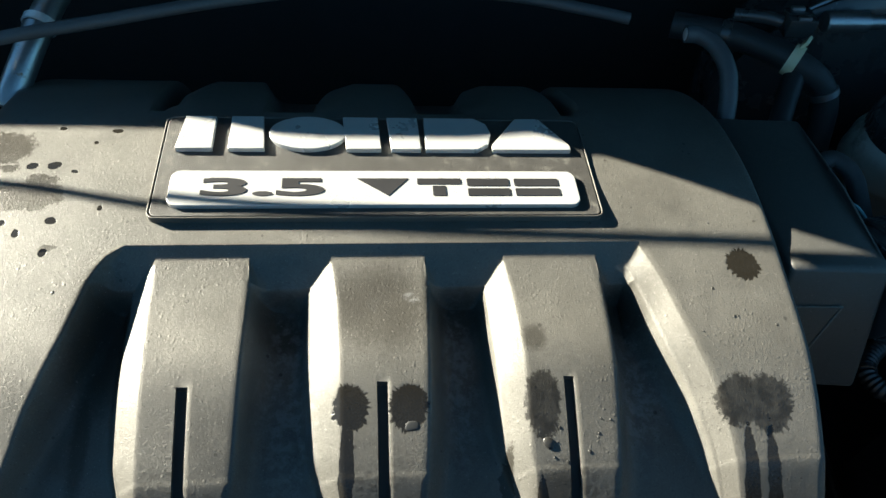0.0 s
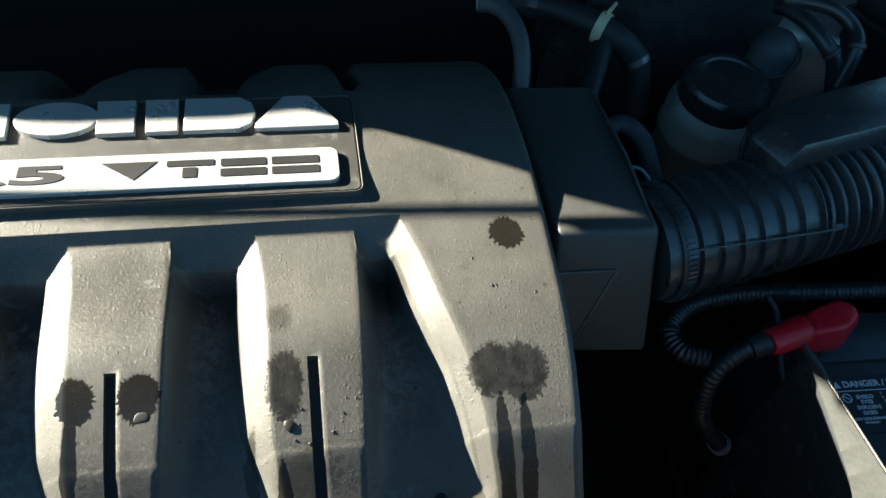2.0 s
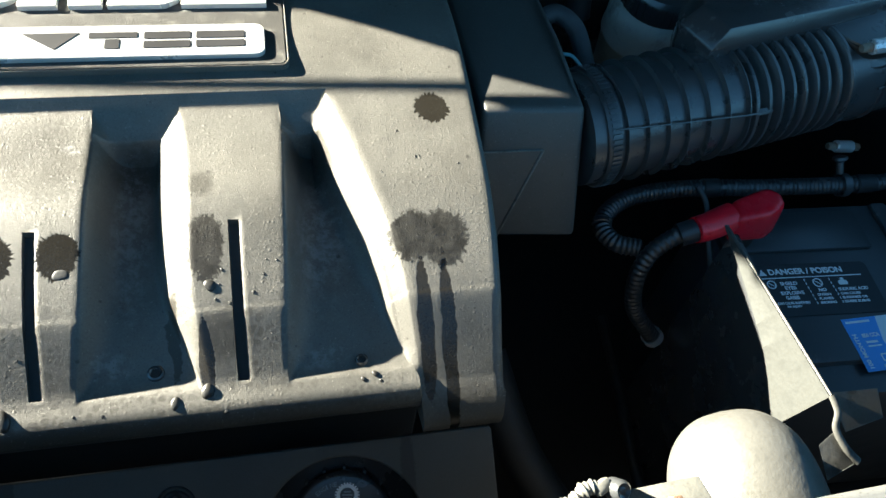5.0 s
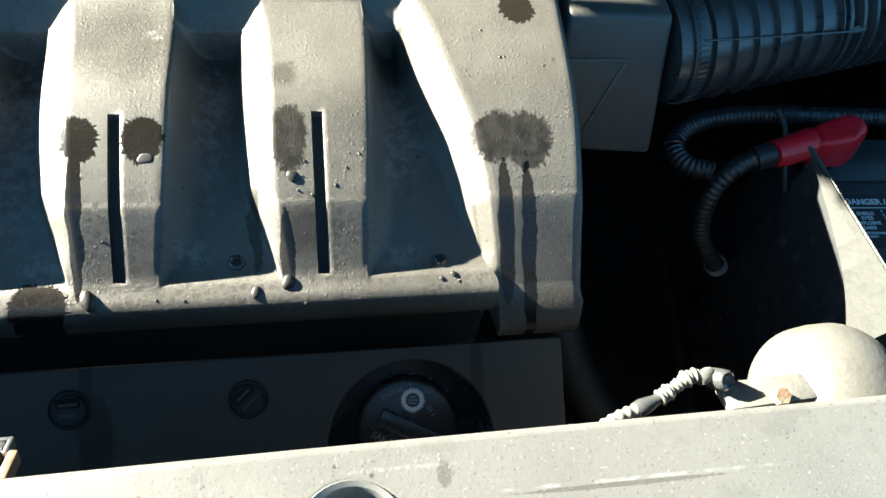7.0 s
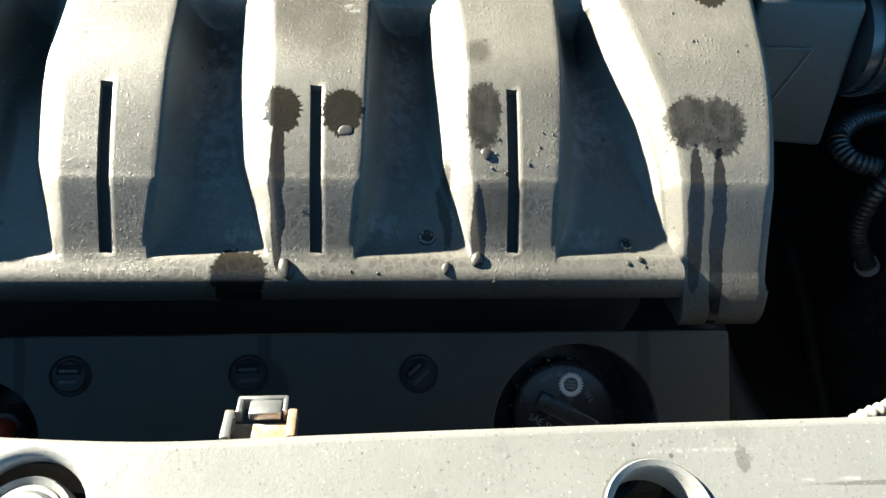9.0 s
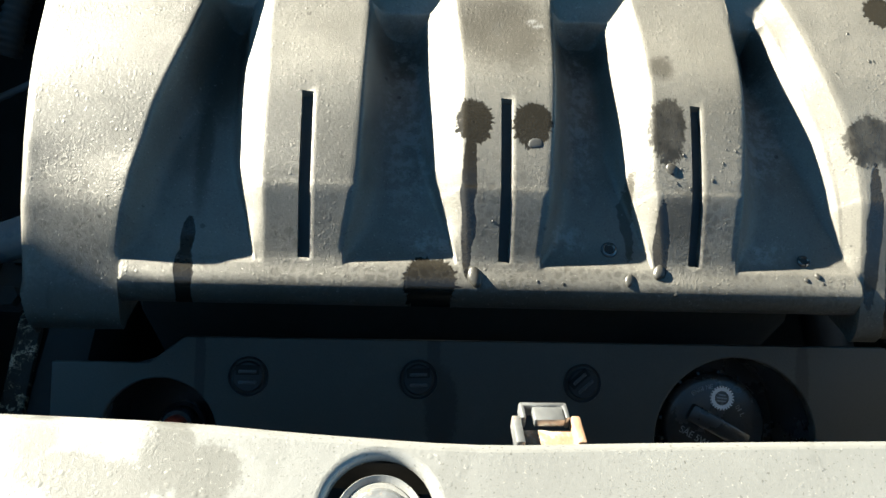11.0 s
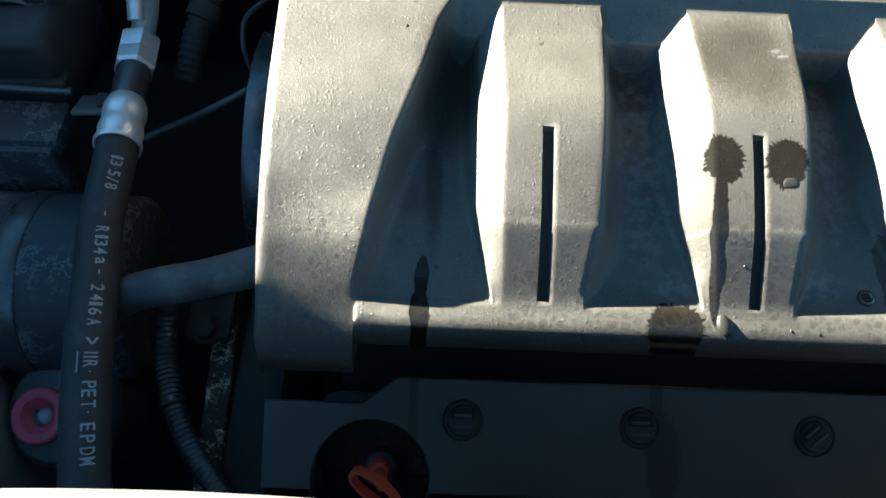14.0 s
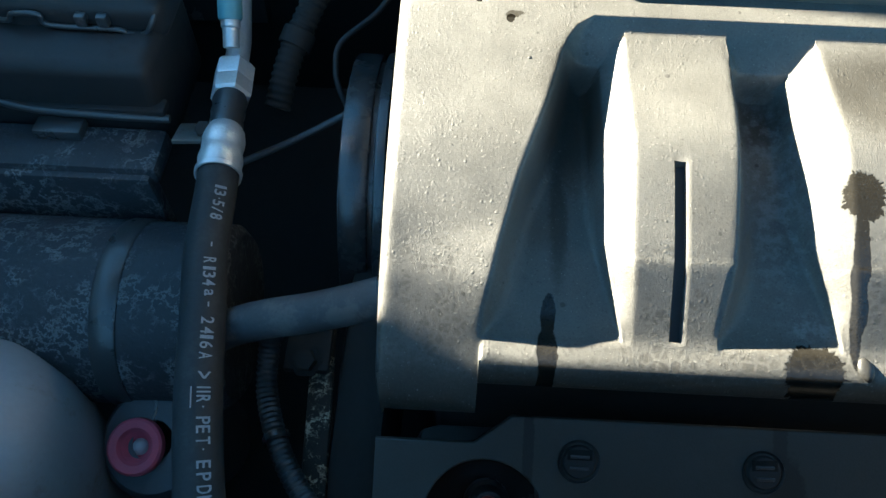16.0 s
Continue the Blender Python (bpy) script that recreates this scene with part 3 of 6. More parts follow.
def engine_cover():
    rows_y = sorted({0.1125, 0.1145, 0.1165, 0.118, 0.1195, 0.1207, 0.1215, 0.1905, *np.arange(0.124, 0.146, 0.003).round(4), 0.1478, 0.1486, 0.1493, 0.1500, 0.1508, *np.arange(0.152, 0.1905, 0.003).round(4), *np.arange(0.193, 0.242, 0.004).round(4),
                     *np.arange(0.2425, 0.2495, 0.0006).round(4), *np.arange(0.250, 0.2655, 0.0011).round(4), 0.2661, 0.2664, 0.2667, 0.2672, 0.268, 0.270, *np.arange(0.275, 0.372, 0.008).round(4), *np.arange(0.373, 0.402, 0.003).round(4), *np.arange(0.405, 0.491, 0.005).round(4)})
    bm = bmesh.new()
    grid = []
    first = cover_row(rows_y[0])
    n = len(first)
    wings = set(range(12)) | set(range(n - 11, n))
    # the front: the lip breaks over and drops; the wings reach further forward
    lips = [(0.150, -0.105), (0.125, -0.076), (0.1105, -0.0692), (0.1064, -0.0684), (0.1049, -0.0672), (0.1047, -0.0655), (0.1053, -0.0631), (0.1061, -0.0609), (0.1072, -0.0589), (0.1087, -0.0570), (0.1105, -0.0556)]
    sides = [(0.150, -0.115), (0.118, -0.090), (0.1025, -0.0815), (0.0975, -0.0802), (0.0956, -0.0788), (0.0953, -0.0768), (0.0957, -0.0740), (0.0967, -0.0714), (0.0984, -0.0690), (0.1010, -0.0664), (0.1055, -0.0624)]
    for k, (lip, side) in enumerate(zip(lips, sides)):
        tuck = 0.0045 * (1 - k / 10) ** 0.7 + 0.0012           # the outer corners are rounded off
        grid.append([(x + tuck * (i < 6) - tuck * (i > n - 7), *(side if i in wings else lip)) if abs(z - first[0][1]) > 1e-9 or i not in (0, n - 1) else (x + tuck * (i == 0) - tuck * (i > 0), side[0], side[1] - 0.006) for i, (x, z) in enumerate(first)])
    grid += [[(x, y, z) for x, z in cover_row(y)] for y in rows_y]
    verts = [[bm.verts.new(p) for p in row] for row in grid]
    ys = [row[n // 2][1] for row in grid]
    slots = [k for k in range(n - 1) if any(abs(first[k][0] - c + 0.0029) < 1e-6 for c in (-0.0825, 0.0135, 0.108))]
    for j in range(len(verts) - 1):
        for i in range(n - 1):
            if i in slots and 0.1214 < ys[j] and ys[j + 1] < 0.1912:
                continue
            bm.faces.new((verts[j][i], verts[j][i + 1], verts[j + 1][i + 1], verts[j + 1][i]))
    # the slots have walls and a dark bottom
    for i in slots:
        js = [j for j in range(len(ys)) if 0.1214 < ys[j] < 0.1912]
        ring = [verts[j][i] for j in js] + [verts[j][i + 1] for j in reversed(js)]
        deep = [bm.verts.new(v.co + Vector((0, 0, -0.007))) for v in ring]
        for a in range(len(ring)):
            b = (a + 1) % len(ring)
            bm.faces.new((ring[a], ring[b], deep[b], deep[a]))
    me = mesh_of(bm, "cover_shell", M["cover"], 42)
    ob = thing("engine_cover", "silver grey plastic engine cover with three slotted ribs, splashed with drips", "engine cover", (0.0, 0.28, 0.0))
    part("shell", me, None, ob)
    for s in (-0.0825, 0.0135, 0.108):
        b = bmesh.new()
        pairs = [[b.verts.new((s + dx, y, lerp(max(y, 0.1215), TOP_Y, TOP_Z) - 0.0045)) for dx in (-0.0042, 0.0042)] for y in np.linspace(0.1195, 0.194, 16)]
        for p, q in zip(pairs, pairs[1:]):
            b.faces.new((p[0], p[1], q[1], q[0]))
        bmesh.ops.solidify(b, geom=b.faces[:], thickness=0.001)
        part("slot_backing", b, M["backing"], ob, "black backing behind a slot")
    for x, y, q in ((0.0665, 0.1302, 0.0030), (0.166, 0.1265, 0.0024)):
        at = Vector((x, y, lerp(y, FLOOR_Y, FLOOR_Z)))
        part("drain_dimple", lathe([(0.0, 0.0006), (q * 0.75, 0.0005), (q, 0.0013), (q * 1.3, 0.0008), (q * 1.5, -0.0008)], at, (0, -0.1, 1), 24), M["black"], ob, "small dark drain dimple")
    return ob


COVER = engine_cover()
BADGE = plane_at((0, 0, 0.0083), (1, 0, 0), (0, 1, 0.0))


def badge():
    ob = thing("badge_plate", "dark grey badge plate with raised chrome shapes on the engine cover", "badge", (0.0155, 0.32, 0.010))
    z = 0.0112
    flat = lambda h: Matrix.Translation((0, 0, h))
    part("plate", finish(outline(rounded(-0.1085, 0.2815, 0.1400, 0.361, 0.004), flat(z), 0.006, 0.0004), M["plate"]), None, ob)
    rim = rounded(-0.1100, 0.2800, 0.1415, 0.3625, 0.005)
    part("rim", finish(outline(rim, flat(z + 0.0002), 0.006, 0.0003, [rounded(-0.1092, 0.2808, 0.1407, 0.3617, 0.0045)[::-1]]), M["cover"]), None, ob, "thin silver rim")
    # plain chrome blocks in place of the maker's name
    y0, y1 = 0.3315, 0.3595
    shapes = [[(-0.101, y0), (-0.0805, y0), (-0.0805, y1), (-0.098, y1)], [(-0.0715, y0), (-0.051, y0), (-0.053, y1), (-0.0715, y1)],
              [(-0.0265 + 0.0225 * math.cos(a), 0.3455 + 0.0142 * math.sin(a)) for a in (2 * math.pi * k / 36 for k in range(36))],
              [(-0.004, y0), (0.0165, y0), (0.0150, y1), (-0.006, y1)], [(0.0225, y0), (0.040, y0), (0.039, y1), (0.0205, y1)],
              [(0.043, y0), (0.074, y0), (0.081, y0 + 0.005), (0.0835, 0.3455), (0.081, y1 - 0.005), (0.074, y1), (0.043, y1)],
              [(0.083, y0), (0.131, y0), (0.131, y0 + 0.004), (0.115, y1), (0.100, y1), (0.083, y0 + 0.004)]]
    for s in shapes:
        part("raised_shape", finish(outline(s, flat(z + 0.0032), 0.0034, 0.0004), M["chrome"]), None, ob, "plain raised chrome shape")
    bar = part("number_bar", finish(outline(rounded(-0.100, 0.2868, 0.129, 0.3135, 0.0055), flat(z + 0.0028), 0.003, 0.0004), M["chrome"]), None, ob, "chrome bar with black number")
    t = z + 0.0029
    part("number", lettering("3.5", Matrix.Translation((-0.083, 0.2935, t)), 0.067, 0.0138, M["ink"], 0.0003, 0.035), None, bar)
    dark = [[(0.002, 0.307), (0.031, 0.307), (0.0195, 0.2935)], rounded(0.036, 0.3025, 0.061, 0.307, 0.0005), rounded(0.0445, 0.2935, 0.052, 0.3012, 0.0005),
            rounded(0.0645, 0.3012, 0.089, 0.307, 0.0008), rounded(0.0645, 0.2935, 0.089, 0.2992, 0.0008), rounded(0.092, 0.3012, 0.118, 0.307, 0.0008), rounded(0.092, 0.2935, 0.118, 0.2992, 0.0008)]
    for s in dark:
        part("dark_shape", finish(outline(s, flat(t + 0.0003), 0.0006), M["ink"]), None, bar)
    return ob


badge()


# ---- the bay round the engine ----
def structure(name, bm, material_, label="", category=""):
    return tagged(part(name, bm, material_), label, category, kind="structure")


structure("ground", block((60, 60, 0.1), (0, 0, -0.95), 0), M["asphalt"], "grey asphalt ground under the car", "ground")
# two unseen walls added only to cut low sky light
structure("sky_block_left", block((0.2, 14, 2.9), (-7.5, 2.0, 0.55), 0.01), M["sky_block"], "unseen dark wall added to block low sky at the left", "garden wall")
structure("sky_block_front", block((15, 0.2, 2.9), (0.0, -7.5, 0.55), 0.01), M["sky_block"], "unseen dark wall added to block low sky in front", "garden wall")
structure("bay_floor", block((1.40, 0.86, 0.02), (0.05, 0.22, -0.42), 0.004), M["grime"], "black grimy floor of the engine bay", "engine bay")
structure("wall_back", block((1.40, 0.03, 0.52), (0.05, 0.645, -0.17), 0.004), M["shade_black"], "black firewall behind the engine", "firewall")
structure("wall_right", block((0.03, 0.84, 0.50), (0.74, 0.22, -0.18), 0.004), M["grime"], "dark inner wing of the engine bay", "inner wing")
structure("wall_left", block((0.03, 0.84, 0.45), (-0.62, 0.22, -0.20), 0.004), M["grime"], "dark inner wing of the engine bay", "inner wing")
structure("wall_front", block((1.40, 0.02, 0.42), (0.05, -0.19, -0.21), 0.004), M["grime"], "black front panel of the engine bay", "panel")


def open_hood():
    ob = thing("open_hood", "open silver car hood leaning over the engine bay", "car hood", (0.3, 0.64, 0.1))
    rise = 50.0
    plane = plane_at((0, 0.66, 0.05), (1, 0, 0), (0, -math.cos(radians(rise)), math.sin(radians(rise))))
    # the free side: its edge is cut and notched to shape the shadow it casts along the sun's way over the bay (across
    # and up at 45 degrees from the hinge)
    line = [(-0.45, 1.12), (-0.50, 1.04), (-0.50, 0.62), (-0.44, 0.56), (-0.235, 0.48), (-0.235, 0.2600), (-0.2220, 0.2590), (-0.2195, 0.2325), (-0.190, 0.2330), (-0.166, 0.2342), (-0.166, 0.2325), (-0.2335, 0.1880), (-0.243, 0.1890), (-0.252, 0.1832), (-0.2645, 0.1828), (-0.308, 0.186), (-0.39, 0.186), (-0.411, 0.1846), (-0.4347, 0.1776), (-0.4725, 0.1715), (-0.5626, 0.1700), (-0.5626, 0.0)]
    face = plane.inverted()
    edge = [(0.72, 0.0), (0.72, 1.12), (0.66, 1.20)]
    for x, v in line:
        p, d = face @ Vector((x, 0.66 - 0.7071 * v, 0.05 + 0.7071 * v)), face.to_3x3() @ SUN
        p -= d * (p.z / d.z)
        edge.append((p.x, max(0.0, p.y)))
    part("panel", finish(outline(edge, plane, 0.012, 0.003), M["body"]), None, ob)
    # unseen dark underside, sized to cut sky and bounced light in the bay
    lining = [(0.70, 0.03), (0.70, 1.09), (0.64, 1.16), (-0.53, 1.10), (-0.57, 1.02), (-0.54, 0.68), (-0.25, 0.54), (-0.22, 0.32), (-0.14, 0.22), (-0.14, 0.03)]
    part("lining", finish(outline(lining, plane @ Matrix.Translation((0, 0, 0.014)), 0.010, 0.003), M["shade_black"]), None, ob, "unseen black lining added to soak up bounced light")
    return ob


def fender(x, low, high, split):
    ob = thing("fender", "unseen silver painted car fender beside the engine bay", "fender", (x, 0.2, -0.3))
    bm = block((0.10, 0.70, 0.50 + low), (x, split + 0.35, (low - 0.50) / 2), 0.01)
    part("rear_wing", bm, M["body"], ob)
    # unseen front block, on the left raised and slanted to cast shade
    bm = bmesh.new()
    rings = []
    for z, end in ((-0.50, split - 0.0073), (high - 0.06, split - 0.0073), (high, split + 0.0305)):
        rings.append([bm.verts.new(p) for p in ((x - 0.05, -0.30, z), (x + 0.05, -0.30, z), (x + 0.05, end, z), (x - 0.05, end, z))])
    bm.faces.new(rings[0])
    bm.faces.new(rings[-1])
    for a, c in zip(rings, rings[1:]):
        for k in range(4):
            bm.faces.new((a[k], a[(k + 1) % 4], c[(k + 1) % 4], c[k]))
    part("front_caster", bm, M["body"], ob)
    return ob


open_hood()
# unseen block added so that its top edge casts the rear shade line
tagged(part("cowl", block((0.46, 0.05, 0.55), (-0.622, 0.64, -0.033), 0.006), M["black"]), "unseen black block added at the rear left to cast shade", "cowl", kind="structure")
# the left fender's heights and split are set by its shadow on the cover
fender(-0.70, 0.150, 0.21, 0.357)
fender(0.82, 0.06, 0.06, 0.355)


def prop_rod():
    ob = thing("prop_rod", "thin black steel hood prop rod", "prop rod", (-0.55, 0.45, 0.2))
    a, b = Vector((-0.19, 0.307, 0.009)) + SUN * 0.50, Vector((0.243, 0.265, 0.006)) + SUN * 0.50
    mid = Vector((-0.038, 0.281, 0.008)) + SUN * 0.50
    e = (b - a).normalized()
    part("rod", sweep([a - e * 0.12, a, mid, b, b + e * 0.1], 0.0026, 6, 10), M["rubber"], ob)
    return ob


prop_rod()


# ---- front: radiator support, coil cover, oil cap ----
def radiator_support():
    ob = thing("radiator_support", "dusty silver painted radiator support panel with round holes", "radiator support", (0.05, -0.06, 0.03))
    edge = [(-0.315, -0.040), (-0.285, -0.014), (-0.262, -0.0030), (-0.247, 0.0008), (-0.226, 0.0024), (-0.19, 0.0030), (-0.152, 0.0022), (-0.098, 0.0000), (-0.06, -0.0030), (-0.018, -0.0055), (0.025, -0.0048), (0.094, -0.0038), (0.187, -0.0030), (0.276, -0.0022), (0.36, 0.000), (0.50, 0.000)]
    rear = [tuple(p.to_2d()) for p in spline([(x, y, 0) for x, y in edge], 4)]
    pts = [(0.50, -0.13), *reversed(rear), (-0.315, -0.13)]
    holes = [circle(0.1115, -0.0285, 0.0125), circle(-0.0435, -0.0235, 0.0140)]
    part("panel", finish(outline(pts, Matrix.Translation((0, 0, 0.066)), 0.006, 0.0028, holes, 5), M["support"], 60), None, ob)
    bm = bmesh.new()
    strip = [(x, y - 0.004) for x, y in rear]
    up = [bm.verts.new((x, y, 0.0625)) for x, y in strip]
    low = [bm.verts.new((x, y - 0.002, 0.035)) for x, y in strip]
    for i in range(len(up) - 1):
        bm.faces.new((up[i], up[i + 1], low[i + 1], low[i]))
    bmesh.ops.solidify(bm, geom=bm.faces[:], thickness=0.002)
    part("flange", bm, M["grime"], ob, "black painted flange")
    collar = lathe([(0.0128, 0.0), (0.0142, 0.0006), (0.0146, 0.0), (0.0146, -0.003), (0.0128, -0.006), (0.0122, -0.012), (0.0122, -0.001), (0.0128, 0.0)], (0.1115, -0.0285, 0.0664), (0, 0, 1))
    part("collar", collar, M["support"], ob, "worn bare metal collar of a hole")
    part("front_skin", block((0.80, 0.02, 0.30), (0.11, -0.135, -0.09), 0.004), M["grime"], ob, "black grimy front skin")
    return ob


radiator_support()


def plug_bolt():
    ob = thing("panel_plug", "grey round push plug in a hole of the support", "plug", (-0.0435, -0.0235, 0.06))
    part("ring", lathe([(0.0, 0.0005), (0.0092, 0.0005), (0.0096, 0.0), (0.0112, 0.0012), (0.0116, 0.0), (0.0116, -0.006), (0.0, -0.006)], (-0.0435, -0.0250, 0.0635), (0, 0, 1)), M["support"], ob)
    part("head", lathe([(0.0, 0.0022), (0.0070, 0.0020), (0.0080, 0.0008), (0.0082, -0.002)], (-0.0435, -0.0250, 0.0640), (0, 0, 1)), M["steel"], ob, "dull round metal head")
    return ob


plug_bolt()


def latch():
    ob = thing("wire_clip_bracket", "small bright zinc bracket with rust on the support flange", "bracket", (0.0025, 0.004, 0.03))
    t = pose(0, 0, 0, -28, 0, 0)
    at = Vector((0.0066, 0.0100, 0.0360))
    def bit(name, size, off, m, label=""):
        part(name, block(size, at + t @ Vector(off), 0.0006, t), M[m], ob, label)
    bit("base", (0.0205, 0.0100, 0.0016), (0, -0.0070, -0.001), "rust", "rusty base tab")
    bit("ear", (0.0028, 0.0115, 0.0050), (-0.0092, -0.0055, 0.001), "steel")
    bit("ear", (0.0028, 0.0115, 0.0050), (0.0092, -0.0055, 0.001), "rust")
    bit("bridge", (0.0150, 0.0016, 0.0045), (0, 0.0058, 0.001), "steel")
    bit("side_bar", (0.0016, 0.0070, 0.0045), (-0.0068, 0.0030, 0.001), "steel")
    bit("side_bar", (0.0016, 0.0070, 0.0045), (0.0068, 0.0030, 0.001), "steel")
    bit("tongue", (0.0095, 0.0060, 0.0030), (0.001, 0.0012, 0.002), "steel")
    bit("stem", (0.008, 0.014, 0.0016), (0, -0.016, -0.002), "rust")
    return ob


latch()

NORMAL = Vector((0, -0.5, 0.866))
FACE = plane_at((0, 0.089, -0.1225), (1, 0, 0), (0, 0.866, 0.5))


def coil_cover():
    ob = thing("coil_cover", "charcoal plastic coil cover in front of the engine", "engine part", (0.0, 0.06, -0.15))
    pts = [(-0.215, -0.036), (-0.215, 0.008), (-0.166, 0.008), (-0.148, 0.022), (0.2385, 0.022), (0.2400, 0.020), (0.2400, -0.036)]
    wells = ((0.152, -0.031, 0.046), (-0.160, -0.030, 0.030))
    def bite(x, y, r, low):
        # the wells cut into the lower edge
        a = math.asin((low - y) / r)
        return [(x + r * math.cos(t), y + r * math.sin(t)) for t in np.linspace(math.pi - a, a, 30)]
    pts = [*pts, *reversed(bite(*wells[0], -0.036)), *reversed(bite(*wells[1], -0.036))]
    part("panel", finish(outline(pts, FACE, 0.006, 0.0010), M["valve"]), None, ob)
    for x, y, r in wells:
        well = lathe([(r + 0.0005, -0.0005), (r + 0.0005, -0.05), (0.0, -0.05)], FACE @ Vector((x, y, 0)), NORMAL)
        part("well", well, M["black"], ob, "dark round well")
    part("boss", lathe([(0.0, -0.002), (0.009, -0.002), (0.0115, 0.0), (0.013, -0.003), (0.013, -0.048)], FACE @ Vector((0.024, -0.060, -0.01)), NORMAL, 28), M["rubber"], ob)
    part("lower_panel", block((0.40, 0.07, 0.006), FACE @ Vector((0.0, -0.07, -0.059)), 0.002, FACE.to_3x3().to_4x4()), M["black"], ob)
    return ob


coil_cover()


def quarter_screw(x, y, turn, paired):
    at = FACE @ Vector((x, y, 0))
    ob = thing("cover_screw", "black quarter turn fastener with a slotted head", "screw", at, "coil cover screws")
    part("washer", lathe([(0.0092, 0.0002), (0.0102, 0.0010), (0.0106, 0.0002), (0.0106, -0.001)], at, NORMAL, 32), M["flat_shaded_black"], ob)
    part("head", lathe([(0.0, 0.0022), (0.0074, 0.0022), (0.0082, 0.0014), (0.0084, 0.0)], at, NORMAL, 32), M["flat_shaded_black"], ob)
    m = Matrix.Translation(at) @ FACE.to_3x3().to_4x4() @ pose(0, 0, 0, 0, 0, turn)
    # a raised black plate stands in for the shaded depth of the slot
    part("recess_plate", block((0.0124, 0.0052, 0.0010), m @ Vector((0, 0.0036, 0.0020)), 0.0004, m.to_3x3().to_4x4()), M["shade_black"], ob, "black plate standing in for the slot's dark depth")
    for d in ((-0.0028, 0.0028) if paired else (-0.002, 0.0034)):
        part("ridge", block((0.0120 - abs(d), 0.0016, 0.0014), m @ Vector((0, d, 0.0026)), 0.0004, m.to_3x3().to_4x4()), M["rubber"], ob)
    return ob


quarter_screw(-0.1144, 0.0015, 0, True)
quarter_screw(-0.0244, 0.001, 2, True)
quarter_screw(0.0653, 0.000, 42, False)


def oil_cap():
    m = plane_at((0.1525, 0.0790, -0.1600), (1, -0.13, 0), (0.05, 0.866, 0.5))
    n = m.to_3x3() @ Vector((0, 0, 1))
    at = m.translation
    ob = thing("oil_cap", "black round engine oil filler cap with white print", "oil cap", at)
    part("cap", lathe([(0.0, 0.0), (0.0265, 0.0), (0.0290, -0.001), (0.0305, -0.003), (0.0305, -0.016), (0.029, -0.030), (0.0, -0.030)], at, n, 60), M["black"], ob)
    r3 = m.to_3x3().to_4x4()
    for k in range(16):
        a = 2 * math.pi * k / 16
        part("grip", block((0.0022, 0.0040, 0.012), m @ Vector((0.0303 * math.cos(a), 0.0303 * math.sin(a), -0.010)), 0.0006, r3 @ pose(0, 0, 0, 0, 0, math.degrees(a) + 90)), M["black"], ob)
    part("handle_bar", block((0.038, 0.0105, 0.006), m @ (pose(0, 0, 0, 0, 0, -22) @ Vector((0.001, 0.0, 0.0015))), 0.0015, r3 @ pose(0, 0, 0, 0, 0, -22)), M["black"], ob)
    seal = m @ Vector((0.0020, 0.0165, 0))
    part("seal", lathe([(0.0042, 0.0001), (0.0042, 0.0004), (0.0062, 0.0004), (0.0062, 0.0001)], seal, n, 32), M["white_ink"], ob, "white printed seal ring")
    for k in range(24):
        a = 2 * math.pi * k / 24
        part("seal_tooth", block((0.0011, 0.0009, 0.0003), m @ Vector((0.0020 + 0.0066 * math.cos(a), 0.0165 + 0.0066 * math.sin(a), 0.0003)), 0, r3 @ pose(0, 0, 0, 0, 0, math.degrees(a))), M["white_ink"], ob)
    for dy, w in ((0.0018, 0.004), (0.0, 0.006), (-0.0018, 0.005)):
        part("print_bar", block((w, 0.0008, 0.0002), m @ Vector((0.0020, 0.0165 + dy, 0.0002)), 0, r3), M["faint_ink"], ob)

    def around(text, radius, mid, height, pitch, inward):
        n_ = len(text)
        for i, ch in enumerate(text):
            if ch == " ":
                continue
            a = mid + (i - (n_ - 1) / 2) * pitch * (1 if inward else -1)
            spin = a + (90 if inward else -90)
            p = m @ pose(0, 0, 0.0002, 0, 0, 0) @ pose(radius * math.cos(radians(a)), radius * math.sin(radians(a)), 0, 0, 0, spin)
            part("letter", lettering(ch, p @ Matrix.Translation((-height * 0.35, -height * 0.5, 0)), height * (0.25 if ch in "I-" else 0.72), height * (0.2 if ch == "-" else 1), M["faint_ink"], 0.0002), None, ob)
    around("ENGINE", 0.0230, 117, 0.0026, 5.8, False)
    around("OIL", 0.0172, 38, 0.0026, 9.0, False)
    grade = m @ pose(-0.0085, -0.0090, 0.0002, 0, 0, -22.5) @ Matrix.Translation((-0.01275, -0.0021, 0))
    part("grade_print", lettering("SAE 5W-20", grade, 0.0255, 0.0042, M["faint_ink"], 0.0002), None, ob, "pale grey oil grade print")
    return ob


oil_cap()


